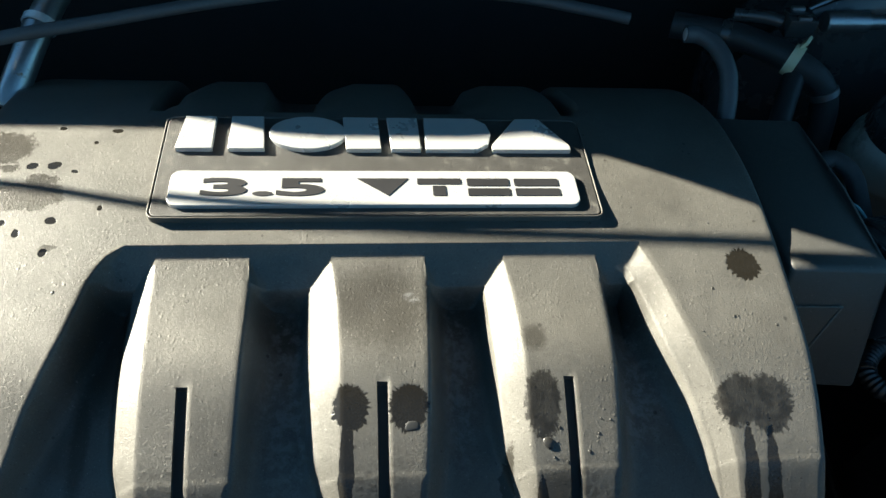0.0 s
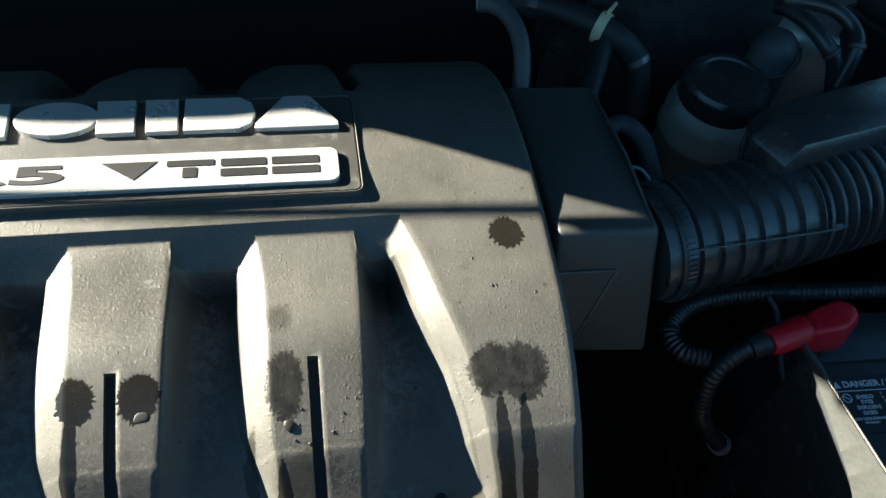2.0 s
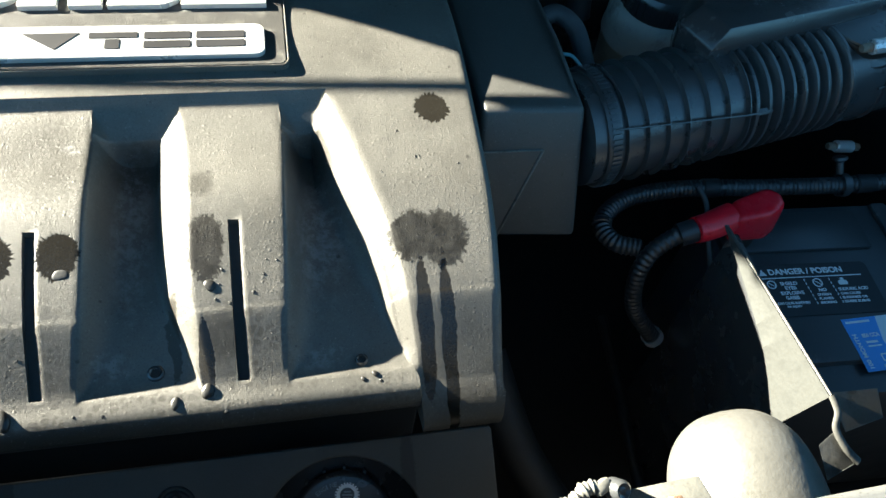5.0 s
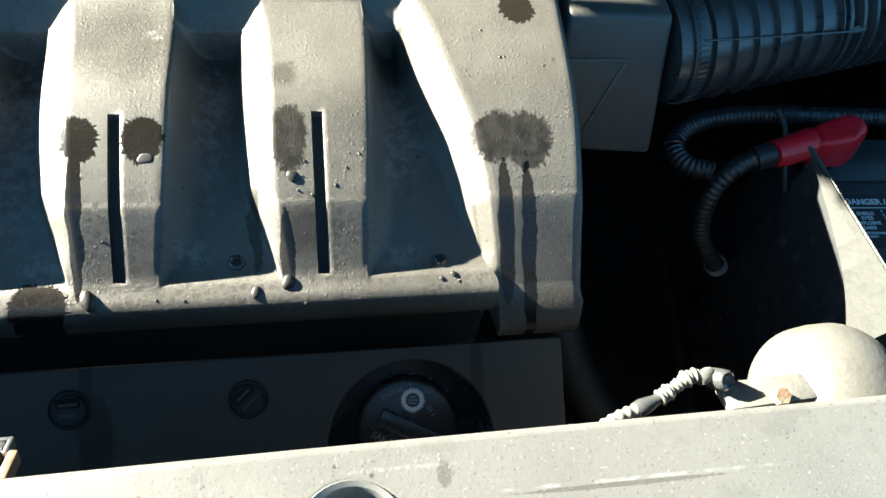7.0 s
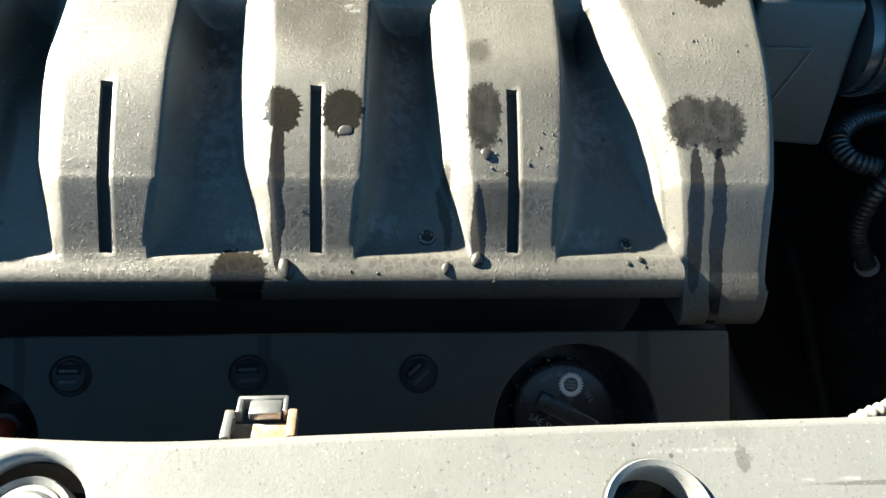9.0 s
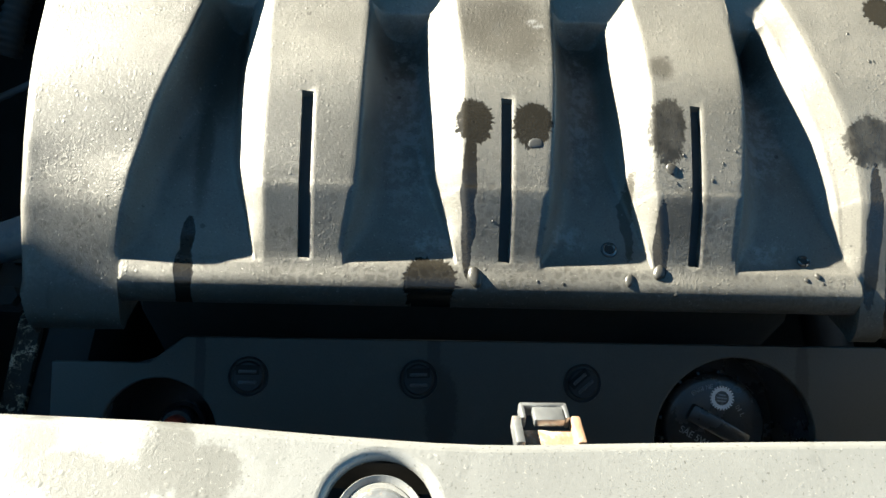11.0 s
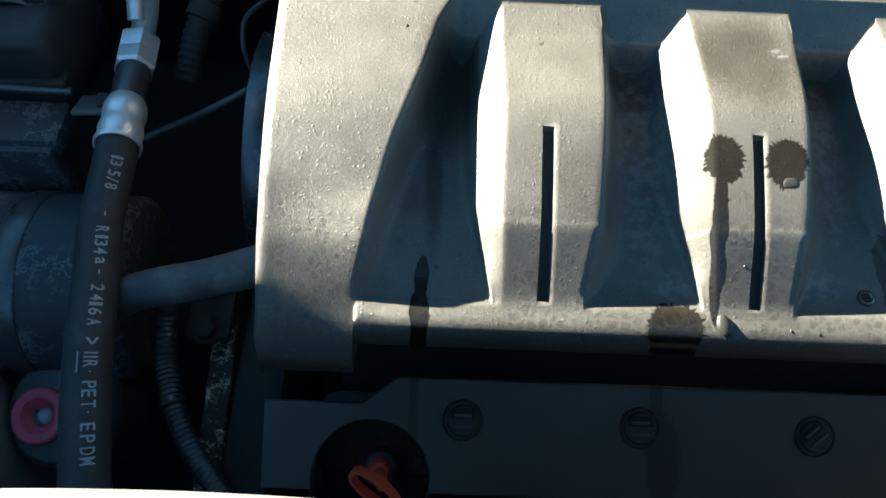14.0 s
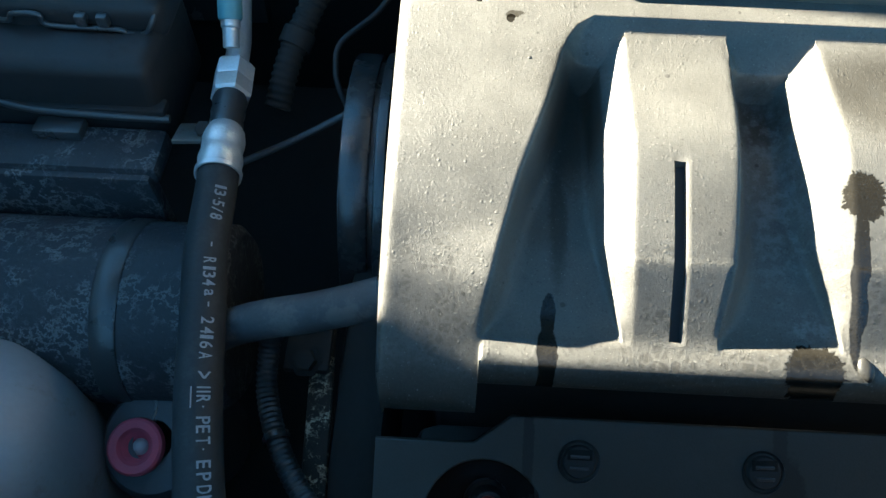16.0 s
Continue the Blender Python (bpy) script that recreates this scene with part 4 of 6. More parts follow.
def dipstick():
    ob = thing("dipstick", "orange red flat loop of the dipstick in a black tube", "dipstick", (-0.156, 0.075, -0.15))
    n = Vector((0.02, -0.45, 0.88)).normalized()
    part("tube", lathe([(0.0, 0.004), (0.0085, 0.004), (0.0105, 0.001), (0.0105, -0.006), (0.0125, -0.008), (0.0125, -0.014), (0.0095, -0.016), (0.0095, -0.06)], (-0.1565, 0.0765, -0.1600), n, 28), M["rubber"], ob)
    part("neck", lathe([(0.0, 0.010), (0.0045, 0.010), (0.0060, 0.008), (0.0064, 0.004), (0.0064, -0.004)], (-0.1565, 0.0745, -0.1560), n, 24), M["orange"], ob, "dull red plug")
    # the flat band bent into a long loop, standing on its edge
    m = plane_at((-0.1570, 0.0575, -0.1330), (0.80, -0.50, -0.20), (0.25, 0.55, 0.70))
    path = [(x * 0.0135, y * 0.0052) for x, y in ((math.cos(a), math.copysign(abs(math.sin(a)) ** 0.8, math.sin(a))) for a in (2 * math.pi * k / 44 for k in range(44)))]
    bm = bmesh.new()
    rings = []
    for x, y in path:
        r = math.hypot(x, y)
        rings.append([bm.verts.new(m @ Vector((x * (1 + o / r), y * (1 + o / r), h))) for o, h in ((0.0009, -0.0032), (0.0012, 0.0), (0.0009, 0.0032), (-0.0009, 0.0032), (-0.0012, 0.0), (-0.0009, -0.0032))])
    for i in range(len(rings)):
        a, c = rings[i], rings[(i + 1) % len(rings)]
        for k in range(6):
            bm.faces.new((a[k], a[(k + 1) % 6], c[(k + 1) % 6], c[k]))
    part("loop_handle", bm, M["orange"], ob)
    part("stem", sweep([(-0.1565, 0.0715, -0.1500), (-0.1550, 0.0655, -0.1420), (-0.1535, 0.0600, -0.1360)], 0.0032, 5, 12), M["orange"], ob)
    return ob


dipstick()


def engine_block():
    ob = thing("engine_block", "dark grimy engine block under the cover", "engine", (0.0, 0.27, -0.4))
    part("casting", block((0.40, 0.30, 0.22), (0.01, 0.285, -0.235), 0.02), M["grime"], ob)
    part("front_head", block((0.42, 0.10, 0.16), (0.01, 0.085, -0.265), 0.015), M["grime"], ob)
    return ob


engine_block()


# ---- right side: intake, reservoir, battery ----
def prism(corners_low, corners_high, bevel=0.002, segments=3):
    bm = bmesh.new()
    a = [bm.verts.new(p) for p in corners_low]
    b = [bm.verts.new(p) for p in corners_high]
    n = len(a)
    bm.faces.new(a[::-1])
    bm.faces.new(b)
    for i in range(n):
        bm.faces.new((a[i], a[(i + 1) % n], b[(i + 1) % n], b[i]))
    bmesh.ops.recalc_face_normals(bm, faces=bm.faces)
    bmesh.ops.bevel(bm, geom=bm.edges[:], offset=bevel, segments=segments, profile=0.5, affect="EDGES")
    return bm


def stack(levels, bevel=0.002, segments=2):
    """A closed body through outlines lying over one another, with rounded edges."""
    bm = bmesh.new()
    rings = [[bm.verts.new(p) for p in q] for q in levels]
    bm.faces.new(rings[0][::-1])
    bm.faces.new(rings[-1])
    n = len(rings[0])
    for a, b in zip(rings, rings[1:]):
        for i in range(n):
            bm.faces.new((a[i], a[(i + 1) % n], b[(i + 1) % n], b[i]))
    bmesh.ops.recalc_face_normals(bm, faces=bm.faces)
    bmesh.ops.bevel(bm, geom=bm.edges[:], offset=bevel, segments=segments, profile=0.5, affect="EDGES")
    return bm


def side_box():
    ob = thing("intake_box", "grey painted plastic intake box beside the engine cover", "intake box", (0.28, 0.31, -0.08))
    low = [(0.2475, 0.222, -0.082), (0.3140, 0.216, -0.082), (0.3150, 0.34, -0.082), (0.3150, 0.40, -0.082), (0.2475, 0.40, -0.082)]
    high = [(0.2475, 0.2500, 0.0010), (0.3085, 0.2470, 0.0010), (0.3100, 0.312, 0.0010), (0.3100, 0.386, -0.0060), (0.2475, 0.388, -0.0060)]
    part("shell", prism(low, high, 0.0035), M["box"], ob, smooth=50)
    face = plane_at((0.2475, 0.2415, -0.025), (1, -0.05, 0), (0, 0.36, 0.93))
    tri = [(0.002, 0.0), (0.0385, 0.001), (0.014, -0.062), (0.006, -0.062)]
    part("front_web", finish(outline(tri, face @ Matrix.Translation((0, 0, 0.0012)), 0.003, 0.0006), M["box"]), None, ob)
    a, b, c = (face @ Vector((x, y, 0.0014)) for x, y in ((0.0, 0.0), (0.0385, 0.001), (0.0130, -0.063)))
    part("front_edge", sweep([a, b], 0.0006, 2, 6), M["bracket"], ob, "thin bright worn edge")
    part("front_edge", sweep([b, c], 0.0008, 2, 6), M["bracket"], ob, "thin bright worn edge")
    return ob


side_box()

TUBE = [(0.312, 0.264, -0.034), (0.345, 0.2690, -0.032), (0.410, 0.2800, -0.027), (0.470, 0.293, -0.025), (0.512, 0.304, -0.025), (0.560, 0.317, -0.025), (0.620, 0.333, -0.027), (0.70, 0.353, -0.029)]


def intake_tube():
    ob = thing("intake_tube", "black corrugated rubber air intake tube", "intake tube", (0.45, 0.29, -0.06))

    def shape(k, far):
        if far < 0.020:
            return 0.97
        if far < 0.104:                                      # flat panels between thin ribs
            u = (far - 0.020) % 0.0138
            return 1.065 if u < 0.0013 else 0.97
        if far < 0.182:                                      # close bellows, narrow crests over deep folds
            u = abs((far - 0.104) % 0.0092 - 0.0046)
            return 1.065 - 0.17 * step(u, 0.0009, 0.0030)
        u = (far - 0.182) % 0.034
        return 1.085 if u < 0.0022 else 1.03
    part("tube", sweep(TUBE, 0.0365, 90, 56, shape), M["rubber"], ob, smooth=38)
    d = (Vector(TUBE[1]) - Vector(TUBE[0])).normalized()
    p = Vector(TUBE[0])
    part("clamp", lathe([(0.0352, 0.0), (0.0372, 0.0), (0.0377, 0.001), (0.0377, 0.009), (0.0372, 0.010), (0.0352, 0.010)], p + d * 0.008, d, 60), M["loom"], ob, "ribbed black clamp band")
    teeth = bmesh.new()
    side = d.cross(Vector((0, 0, 1))).normalized()
    up = side.cross(d)
    for k in range(70):
        a = 2 * math.pi * k / 70
        c = p + d * 0.013 + 0.0381 * (math.cos(a) * side + math.sin(a) * up)
        block((0.0016, 0.006, 0.0012), c, 0, Matrix((side * -math.sin(a) + up * math.cos(a), d, side * math.cos(a) + up * math.sin(a))).transposed().to_4x4(), bm=teeth)
    part("clamp_teeth", teeth, M["rubber"], ob)
    # the moulded seam along the front side
    way = spline(TUBE, 12)
    seam = [q + Vector((0.005, lerp(q.x, [0.326, 0.42], [-0.0285, -0.0345]), lerp(q.x, [0.326, 0.42], [0.0255, 0.0165]))) for q in way[4:30:3]]
    part("seam", sweep(seam, 0.0007, 4, 8), M["rubber"], ob)
    seam2 = [q + Vector((0.006, -0.0370, 0.0120)) for q in way[50:84:4]]
    part("seam", sweep(seam2, 0.0008, 4, 8), M["rubber"], ob)
    part("tab", block((0.012, 0.004, 0.003), (0.4300, 0.2500, -0.0105), 0.0006, pose(0, 0, 0, 40, 0, 12)), M["rubber"], ob)
    return ob


intake_tube()


def resonator():
    ob = thing("resonator", "black plastic resonator box lying over the intake tube", "resonator", (0.48, 0.30, 0.01))
    high = [(0.3985, 0.2800, 0.0270), (0.5450, 0.3135, 0.0270), (0.5590, 0.3260, 0.0270), (0.5520, 0.3500, 0.0270), (0.5300, 0.3580, 0.0270), (0.3960, 0.3230, 0.0270), (0.3880, 0.3060, 0.0270)]
    c = Vector((0.468, 0.318, 0))

    def level(inset, z):
        return [tuple((c + (Vector((x, y, 0)) - c) * (1 - inset / (Vector((x, y, 0)) - c).length) + Vector((0, 0, z + (0.021 * step(x, 0.440, 0.520) if z < 0.01 else 0.002 * step(x, 0.45, 0.545) if z < 0.016 else 0.0))))) for x, y, _ in high]
    part("body", stack([level(-0.0015, -0.011), level(-0.0036, 0.0150), level(0.0085, 0.0268)], 0.0013), M["black"], ob, smooth=30)
    at, way = (0.5175, 0.3040, 0.0070), (-0.05, -0.12, 1)
    part("neck", lathe([(0.0, 0.0095), (0.0242, 0.0095), (0.0248, 0.0085), (0.0248, 0.001), (0.0262, -0.001), (0.0290, -0.0035), (0.0295, -0.009), (0.027, -0.03)], at, way, 48), M["rubber"], ob, "round black rubber neck")
    part("clamp_band", lathe([(0.0248, 0.0082), (0.0258, 0.0082), (0.0261, 0.0076), (0.0261, 0.0016), (0.0258, 0.0010), (0.0248, 0.0010)], at, way, 48), M["crumb"], ob, "dark steel hose clamp band")
    words = plane_at((0.452, 0.2870, 0.0080), (1, 0.245, 0), (0, 0.35, 0.93))
    for k in range(9):
        part("print_bar", block((0.0045, 0.0028, 0.0004), words @ Vector((0.0072 * k, 0.0, 0.0012)), 0, words.to_3x3().to_4x4()), M["black"], ob)
    return ob


resonator()


def clamp_screw(at, axis, length, r):
    ob = thing("hose_clamp_screw", "bright zinc hose clamp screw housing", "hose clamp", at)
    a = Vector(axis).normalized()
    part("tail", lathe([(0.0, -0.007), (r * 0.5, -0.007), (r * 0.62, -0.005), (r * 0.62, 0.001)], at, axis, 10), M["rust"], ob, "rusty screw tail", 20)
    part("housing", lathe([(0.0, 0.0), (r * 0.8, 0.0), (r, 0.001), (r, length), (r * 0.8, length + 0.001), (0.0, length + 0.001)], at, axis, 10), M["chrome"], ob, smooth=20)
    part("bolt", lathe([(0.0, 0.006), (r * 0.65, 0.006), (r * 0.7, 0.0), (r * 0.7, -0.001)], Vector(at) + a * (length + 0.001), axis, 6), M["rust"], ob, "rusty bolt head", 20)
    return ob


clamp_screw((0.5060, 0.2770, 0.0155), (1, 0.10, 0.05), 0.016, 0.0050)
clamp_screw((0.5600, 0.2990, -0.100), (1, 0.0, -0.1), 0.015, 0.0050)



def reservoir():
    at = Vector((0.4395, 0.4215, -0.034))
    ob = thing("brake_fluid_reservoir", "yellowed plastic brake fluid reservoir with a black screw cap", "reservoir", at - Vector((0, 0, 0.1)))
    part("tank", lathe([(0.030, 0.0), (0.0370, -0.006), (0.0400, -0.014), (0.0400, -0.030), (0.0410, -0.032), (0.0410, -0.036), (0.0395, -0.038), (0.038, -0.075), (0.030, -0.10), (0.0, -0.10)], at - Vector((0, 0, 0.016)), (-0.05, -0.1, 1)), M["yellowed"], ob)
    cap = part("cap", lathe([(0.0, 0.001), (0.023, 0.001), (0.0245, 0.0025), (0.0300, 0.002), (0.0328, -0.001), (0.0338, -0.004), (0.0342, -0.018), (0.0325, -0.020)], at, (-0.05, -0.1, 1), 60), M["black"], ob, "black ribbed screw cap")
    for k in range(36):
        a = 2 * math.pi * k / 36
        part("cap_rib", block((0.0016, 0.0022, 0.013), at + Vector((0.0342 * math.cos(a), 0.0342 * math.sin(a), -0.0115)), 0, pose(0, 0, 0, 0, 0, math.degrees(a) + 90)), M["black"], cap)
    part("cylinder", lathe([(0.018, 0.0), (0.018, 0.11)], (0.42, 0.36, -0.145), (0.1, 1, 0.05), 24), M["grime"], ob)
    return ob


reservoir()


def booster():
    ob = thing("brake_booster", "large round black brake booster drum", "brake booster", (0.45, 0.55, -0.15))
    part("drum", lathe([(0.0, 0.0), (0.035, 0.0), (0.05, 0.008), (0.085, 0.012), (0.112, 0.025), (0.122, 0.030), (0.125, 0.034), (0.122, 0.04), (0.118, 0.09), (0.0, 0.09)], (0.452, 0.500, -0.110), (0.0, 1, 0.1), 64), M["black"], ob)
    part("rim", sweep([Vector((0.452 + 0.122 * math.sin(a), 0.530, -0.107 + 0.122 * math.cos(a))) for a in np.linspace(-0.7, 0.5, 9)], 0.0022, 6, 8), M["steel"], ob, "bright rolled rim")
    return ob


booster()


def fuse_box():
    ob = thing("fuse_box", "black plastic fuse box with a ribbed lid", "fuse box", (0.66, 0.44, -0.05))
    t = pose(0, 0, 0, 0, 0, 18)
    c = Vector((0.655, 0.452, 0.0))
    part("body", block((0.15, 0.11, 0.09), c - Vector((0, 0, 0.055)), 0.004, t), M["flat_shaded_black"], ob)
    part("skirt", block((0.158, 0.118, 0.006), c - Vector((0, 0, 0.0105)), 0.0015, t), M["black"], ob)
    part("lid", block((0.152, 0.112, 0.018), c + Vector((0, 0, 0.0015)), 0.004, t), M["black"], ob)
    part("lid_deck", block((0.128, 0.090, 0.004), c + Vector((0, 0, 0.0120)), 0.0015, t), M["black"], ob)
    for k in range(5):
        part("lid_rib", block((0.110, 0.003, 0.003), c + t @ Vector((0, -0.034 + 0.017 * k, 0.0148)), 0.001, t), M["black"], ob)
    for k in range(9):
        part("side_rib", block((0.0022, 0.003, 0.030), c + t @ Vector((-0.066 + 0.0165 * k, -0.0565, -0.030)), 0.0006, t), M["black"], ob)
    for x in (-0.050, 0.040):
        part("lid_latch", block((0.014, 0.006, 0.026), c + t @ Vector((x, -0.0590, -0.006)), 0.0015, t), M["black"], ob)
    part("lid_latch", block((0.006, 0.014, 0.026), c + t @ Vector((-0.0795, -0.010, -0.006)), 0.0015, t), M["black"], ob)
    return ob


fuse_box()
BT = -0.108


def battery():
    ob = thing("car_battery", "dark car battery with white warning print and a blue label", "battery", (0.55, 0.17, -0.3))
    t = pose(0, 0, 0, 0, 0, -2)
    c = Vector((0.553, 0.170, 0))
    def at(x, y, z=0.0):
        return c + t @ Vector((x, y, z))
    part("case", block((0.255, 0.150, 0.185), at(0, 0.002, BT - 0.098), 0.004, t), M["battery"], ob)
    part("lid", block((0.250, 0.128, 0.012), at(0.002, 0.012, BT - 0.006), 0.003, t), M["battery"], ob)
    part("raised_deck", block((0.100, 0.034, 0.004), at(-0.060, 0.052, BT + 0.001), 0.0015, t), M["battery"], ob)
    part("channel_lip", block((0.012, 0.128, 0.005), at(0.013, 0.010, BT + 0.0015), 0.0015, t), M["battery"], ob)
    part("raised_deck", block((0.098, 0.034, 0.004), at(0.072, 0.052, BT + 0.001), 0.0015, t), M["battery"], ob)
    m = plane_at((0.4470, 0.1925, BT + 0.0008), (1, -0.045, 0), (0.05, 1, 0))
    panel = part("warning_panel", finish(outline(rounded(-0.004, -0.036, 0.084, 0.006, 0.004), m @ Matrix.Translation((0, 0, 0.0003)), 0.001, 0.0002), M["ink"]), None, ob, "glossy black warning panel")
    up = m @ Matrix.Translation((0, 0, 0.0004))
    def text(s, x, y, w, h):
        part("print_line", lettering(s, up @ Matrix.Translation((x, y, 0)), w, h, M["white_ink"], 0.0002, 0.03), None, panel)
    def bar(x, y, w, h):
        part("print_bar", block((w, h, 0.0002), up @ Vector((x + w / 2, y + h / 2, 0.0001)), 0, up.to_3x3().to_4x4()), M["white_ink"], panel)
    part("warning_triangle", finish(outline([(0.0, -0.003), (0.0055, -0.003), (0.00275, 0.002)], up @ Matrix.Translation((0, 0, 0.0002)), 0.0003), M["white_ink"]), None, panel)
    text("DANGER / POISON", 0.0075, -0.0028, 0.056, 0.0048)
    bar(0.0, -0.0058, 0.076, 0.0007)
    text("SHIELD", 0.0125, -0.0115, 0.0125, 0.0028)
    text("EYES", 0.0145, -0.0152, 0.0085, 0.0028)
    text("EXPLOSIVE", 0.0100, -0.0192, 0.0170, 0.0028)
    text("GASES", 0.0120, -0.0230, 0.0100, 0.0028)
    text("CAN CAUSE BLINDNESS", 0.0040, -0.0268, 0.0240, 0.0020)
    text("OR INJURY", 0.0100, -0.0298, 0.0110, 0.0020)
    text("NO", 0.0385, -0.0178, 0.0060, 0.0026)
    text("SPARKS", 0.0360, -0.0212, 0.0105, 0.0020)
    text("FLAMES", 0.0360, -0.0244, 0.0105, 0.0020)
    text("SMOKING", 0.0355, -0.0276, 0.0120, 0.0020)
    text("SULFURIC ACID", 0.0535, -0.0178, 0.0225, 0.0024)
    text("CAN CAUSE", 0.0535, -0.0212, 0.0150, 0.0020)
    text("BLINDNESS OR", 0.0535, -0.0244, 0.0190, 0.0020)
    text("SEVERE BURNS", 0.0535, -0.0276, 0.0190, 0.0020)
    for x in (0.0310, 0.0500):
        for k in range(7):
            bar(x + 0.0012 * k * 0.25, -0.0090 - 0.0031 * k, 0.0006, 0.0018)
    for x, y, r in ((0.0060, -0.0105, 0.0034), (0.0405, -0.0105, 0.0036)):
        part("symbol", finish(outline(circle(x, y, r, 24, 1), up @ Matrix.Translation((0, 0, 0.0002)), 0.0003, 0, [circle(x, y, r * 0.78, 24)]), M["white_ink"]), None, panel)
        part("symbol", block((r * 1.6, 0.0006, 0.0002), up @ Vector((x, y, 0.0001)), 0, up.to_3x3().to_4x4() @ pose(0, 0, 0, 0, 0, -40)), M["white_ink"], panel)
    part("symbol", finish(outline(rounded(0.0560, -0.0130, 0.0630, -0.0095, 0.0012), up @ Matrix.Translation((0, 0, 0.0002)), 0.0003), M["white_ink"]), None, panel)
    part("symbol", finish(outline(rounded(0.0585, -0.0098, 0.0610, -0.0072, 0.001), up @ Matrix.Translation((0, 0, 0.0002)), 0.0003), M["white_ink"]), None, panel)
    s = plane_at((0.4895, 0.1505, BT - 0.0002), (1, 0.01, 0), (0.06, 1, 0))
    label = part("label", finish(outline([(0.0, 0.0), (0.026, 0.0), (0.022, -0.0185), (0.024, -0.039), (-0.001, -0.039)], s @ Matrix.Translation((0, 0, 0.0004)), 0.0005), M["blue"]), None, ob, "blue printed label")
    part("label_end", finish(outline([(0.026, 0.0), (0.052, 0.0), (0.052, -0.039), (0.024, -0.039), (0.022, -0.0185)], s @ Matrix.Translation((0, 0, 0.0004)), 0.0005), M["pale"]), None, label, "pale end of the label")
    sm = s @ Matrix.Translation((0, 0, 0.0005))
    part("print_line", lettering("850 CCA", sm @ Matrix.Translation((0.0085, -0.0150, 0)), 0.0130, 0.0030, M["white_ink"], 0.0002, 0.03), None, label)
    for x, y, w, h in ((0.002, -0.003, 0.018, 0.0016), (0.0090, -0.0185, 0.0085, 0.0016), (0.0090, -0.0215, 0.010, 0.001), (0.0125, -0.0365, 0.009, 0.0022)):
        part("print_bar", block((w, h, 0.0002), sm @ Vector((x + w / 2, y, 0.0001)), 0, sm.to_3x3().to_4x4()), M["white_ink"], label)
    part("print_line", lettering("100 MONTH", sm @ Matrix.Translation((0.0048, -0.0370, 0)) @ pose(0, 0, 0, 0, 0, 90), 0.0250, 0.0032, M["white_ink"], 0.0002, 0.03), None, label)
    part("emblem", finish(outline(rounded(0.0140, -0.0330, 0.0195, -0.0275, 0.001), sm @ Matrix.Translation((0, 0, 0.0002)), 0.0003, 0, [rounded(0.0148, -0.0322, 0.0187, -0.0283, 0.0008)[::-1]]), M["white_ink"]), None, label)
    for k in range(5):
        part("print_bar", block((0.0018, 0.0012, 0.0002), sm @ Vector((0.030 + 0.0035 * k, -0.035, 0.0001)), 0, sm.to_3x3().to_4x4()), M["faint_ink"], label)
    for x, y, w in ((0.036, -0.010, 0.006), (0.039, -0.0135, 0.004), (0.040, -0.017, 0.005)):
        part("print_bar", block((w, 0.0014, 0.0002), sm @ Vector((x, y, 0.0001)), 0, sm.to_3x3().to_4x4() @ pose(0, 0, 0, 0, 0, -55)), M["faint_ink"], label)
    # the second warning panel beyond the channel
    m2 = plane_at((0.5800, 0.1865, BT + 0.0008), (1, -0.045, 0), (0.05, 1, 0))
    p2 = part("warning_panel", finish(outline(rounded(-0.004, -0.036, 0.084, 0.006, 0.004), m2 @ Matrix.Translation((0, 0, 0.0003)), 0.001, 0.0002), M["ink"]), None, ob, "glossy black warning panel")
    for k, (x, y, w) in enumerate(((0.008, 0.0, 0.02), (0.0, -0.0058, 0.076), (0.0, -0.012, 0.008), (0.012, -0.012, 0.012), (0.012, -0.016, 0.012), (0.012, -0.020, 0.014))):
        part("print_bar", block((w, 0.0016, 0.0002), m2 @ Vector((x + w / 2, y, 0.0005)), 0, m2.to_3x3().to_4x4()), M["white_ink"], p2)
    return ob


battery()


def bracket_shade_side():
    ob = thing("bracket_shade_side", "black sheets standing in for the shaded plate below the bracket", "battery tray", (0.40, 0.15, -0.3))
    # black sheets in place of the bracket's lower part lying in shadow
    part("side", block((0.006, 0.112, 0.25), (0.4085, 0.138, -0.185), 0.002), M["black"], ob)
    part("side_gusset", block((0.05, 0.012, 0.20), (0.392, 0.065, -0.20), 0.003, pose(0, 0, 0, 0, 0, -10)), M["black"], ob)
    return ob


bracket_shade_side()


def terminal():
    ob = thing("terminal_cover", "red rubber terminal cover over a battery post", "terminal cover", (0.44, 0.22, BT))
    bm = sweep([(0.3990, 0.2150, -0.0830), (0.4080, 0.2165, -0.0825), (0.4180, 0.2190, -0.0810), (0.4270, 0.2210, -0.0790)], 0.0092, 6, 16, lambda k, f: 0.98 + 0.14 * k)
    part("sleeve", bm, M["red"], ob)
    low = [(0.4235, 0.2090, -0.0935), (0.4510, 0.2085, -0.0930), (0.4620, 0.2155, -0.0925), (0.4630, 0.2285, -0.0925), (0.4540, 0.2365, -0.0930), (0.4265, 0.2315, -0.0935)]
    high = [(0.4240, 0.2110, -0.0700), (0.4480, 0.2110, -0.0640), (0.4590, 0.2170, -0.0630), (0.4600, 0.2270, -0.0630), (0.4520, 0.2340, -0.0640), (0.4280, 0.2290, -0.0700)]
    part("hood", prism(low, high, 0.0045, 4), M["red"], ob, smooth=70)
    part("post", lathe([(0.0, 0.0), (0.008, 0.0), (0.009, -0.02)], (0.444, 0.221, -0.092), (0, 0, 1), 20), M["grime"], ob)
    return ob


terminal()


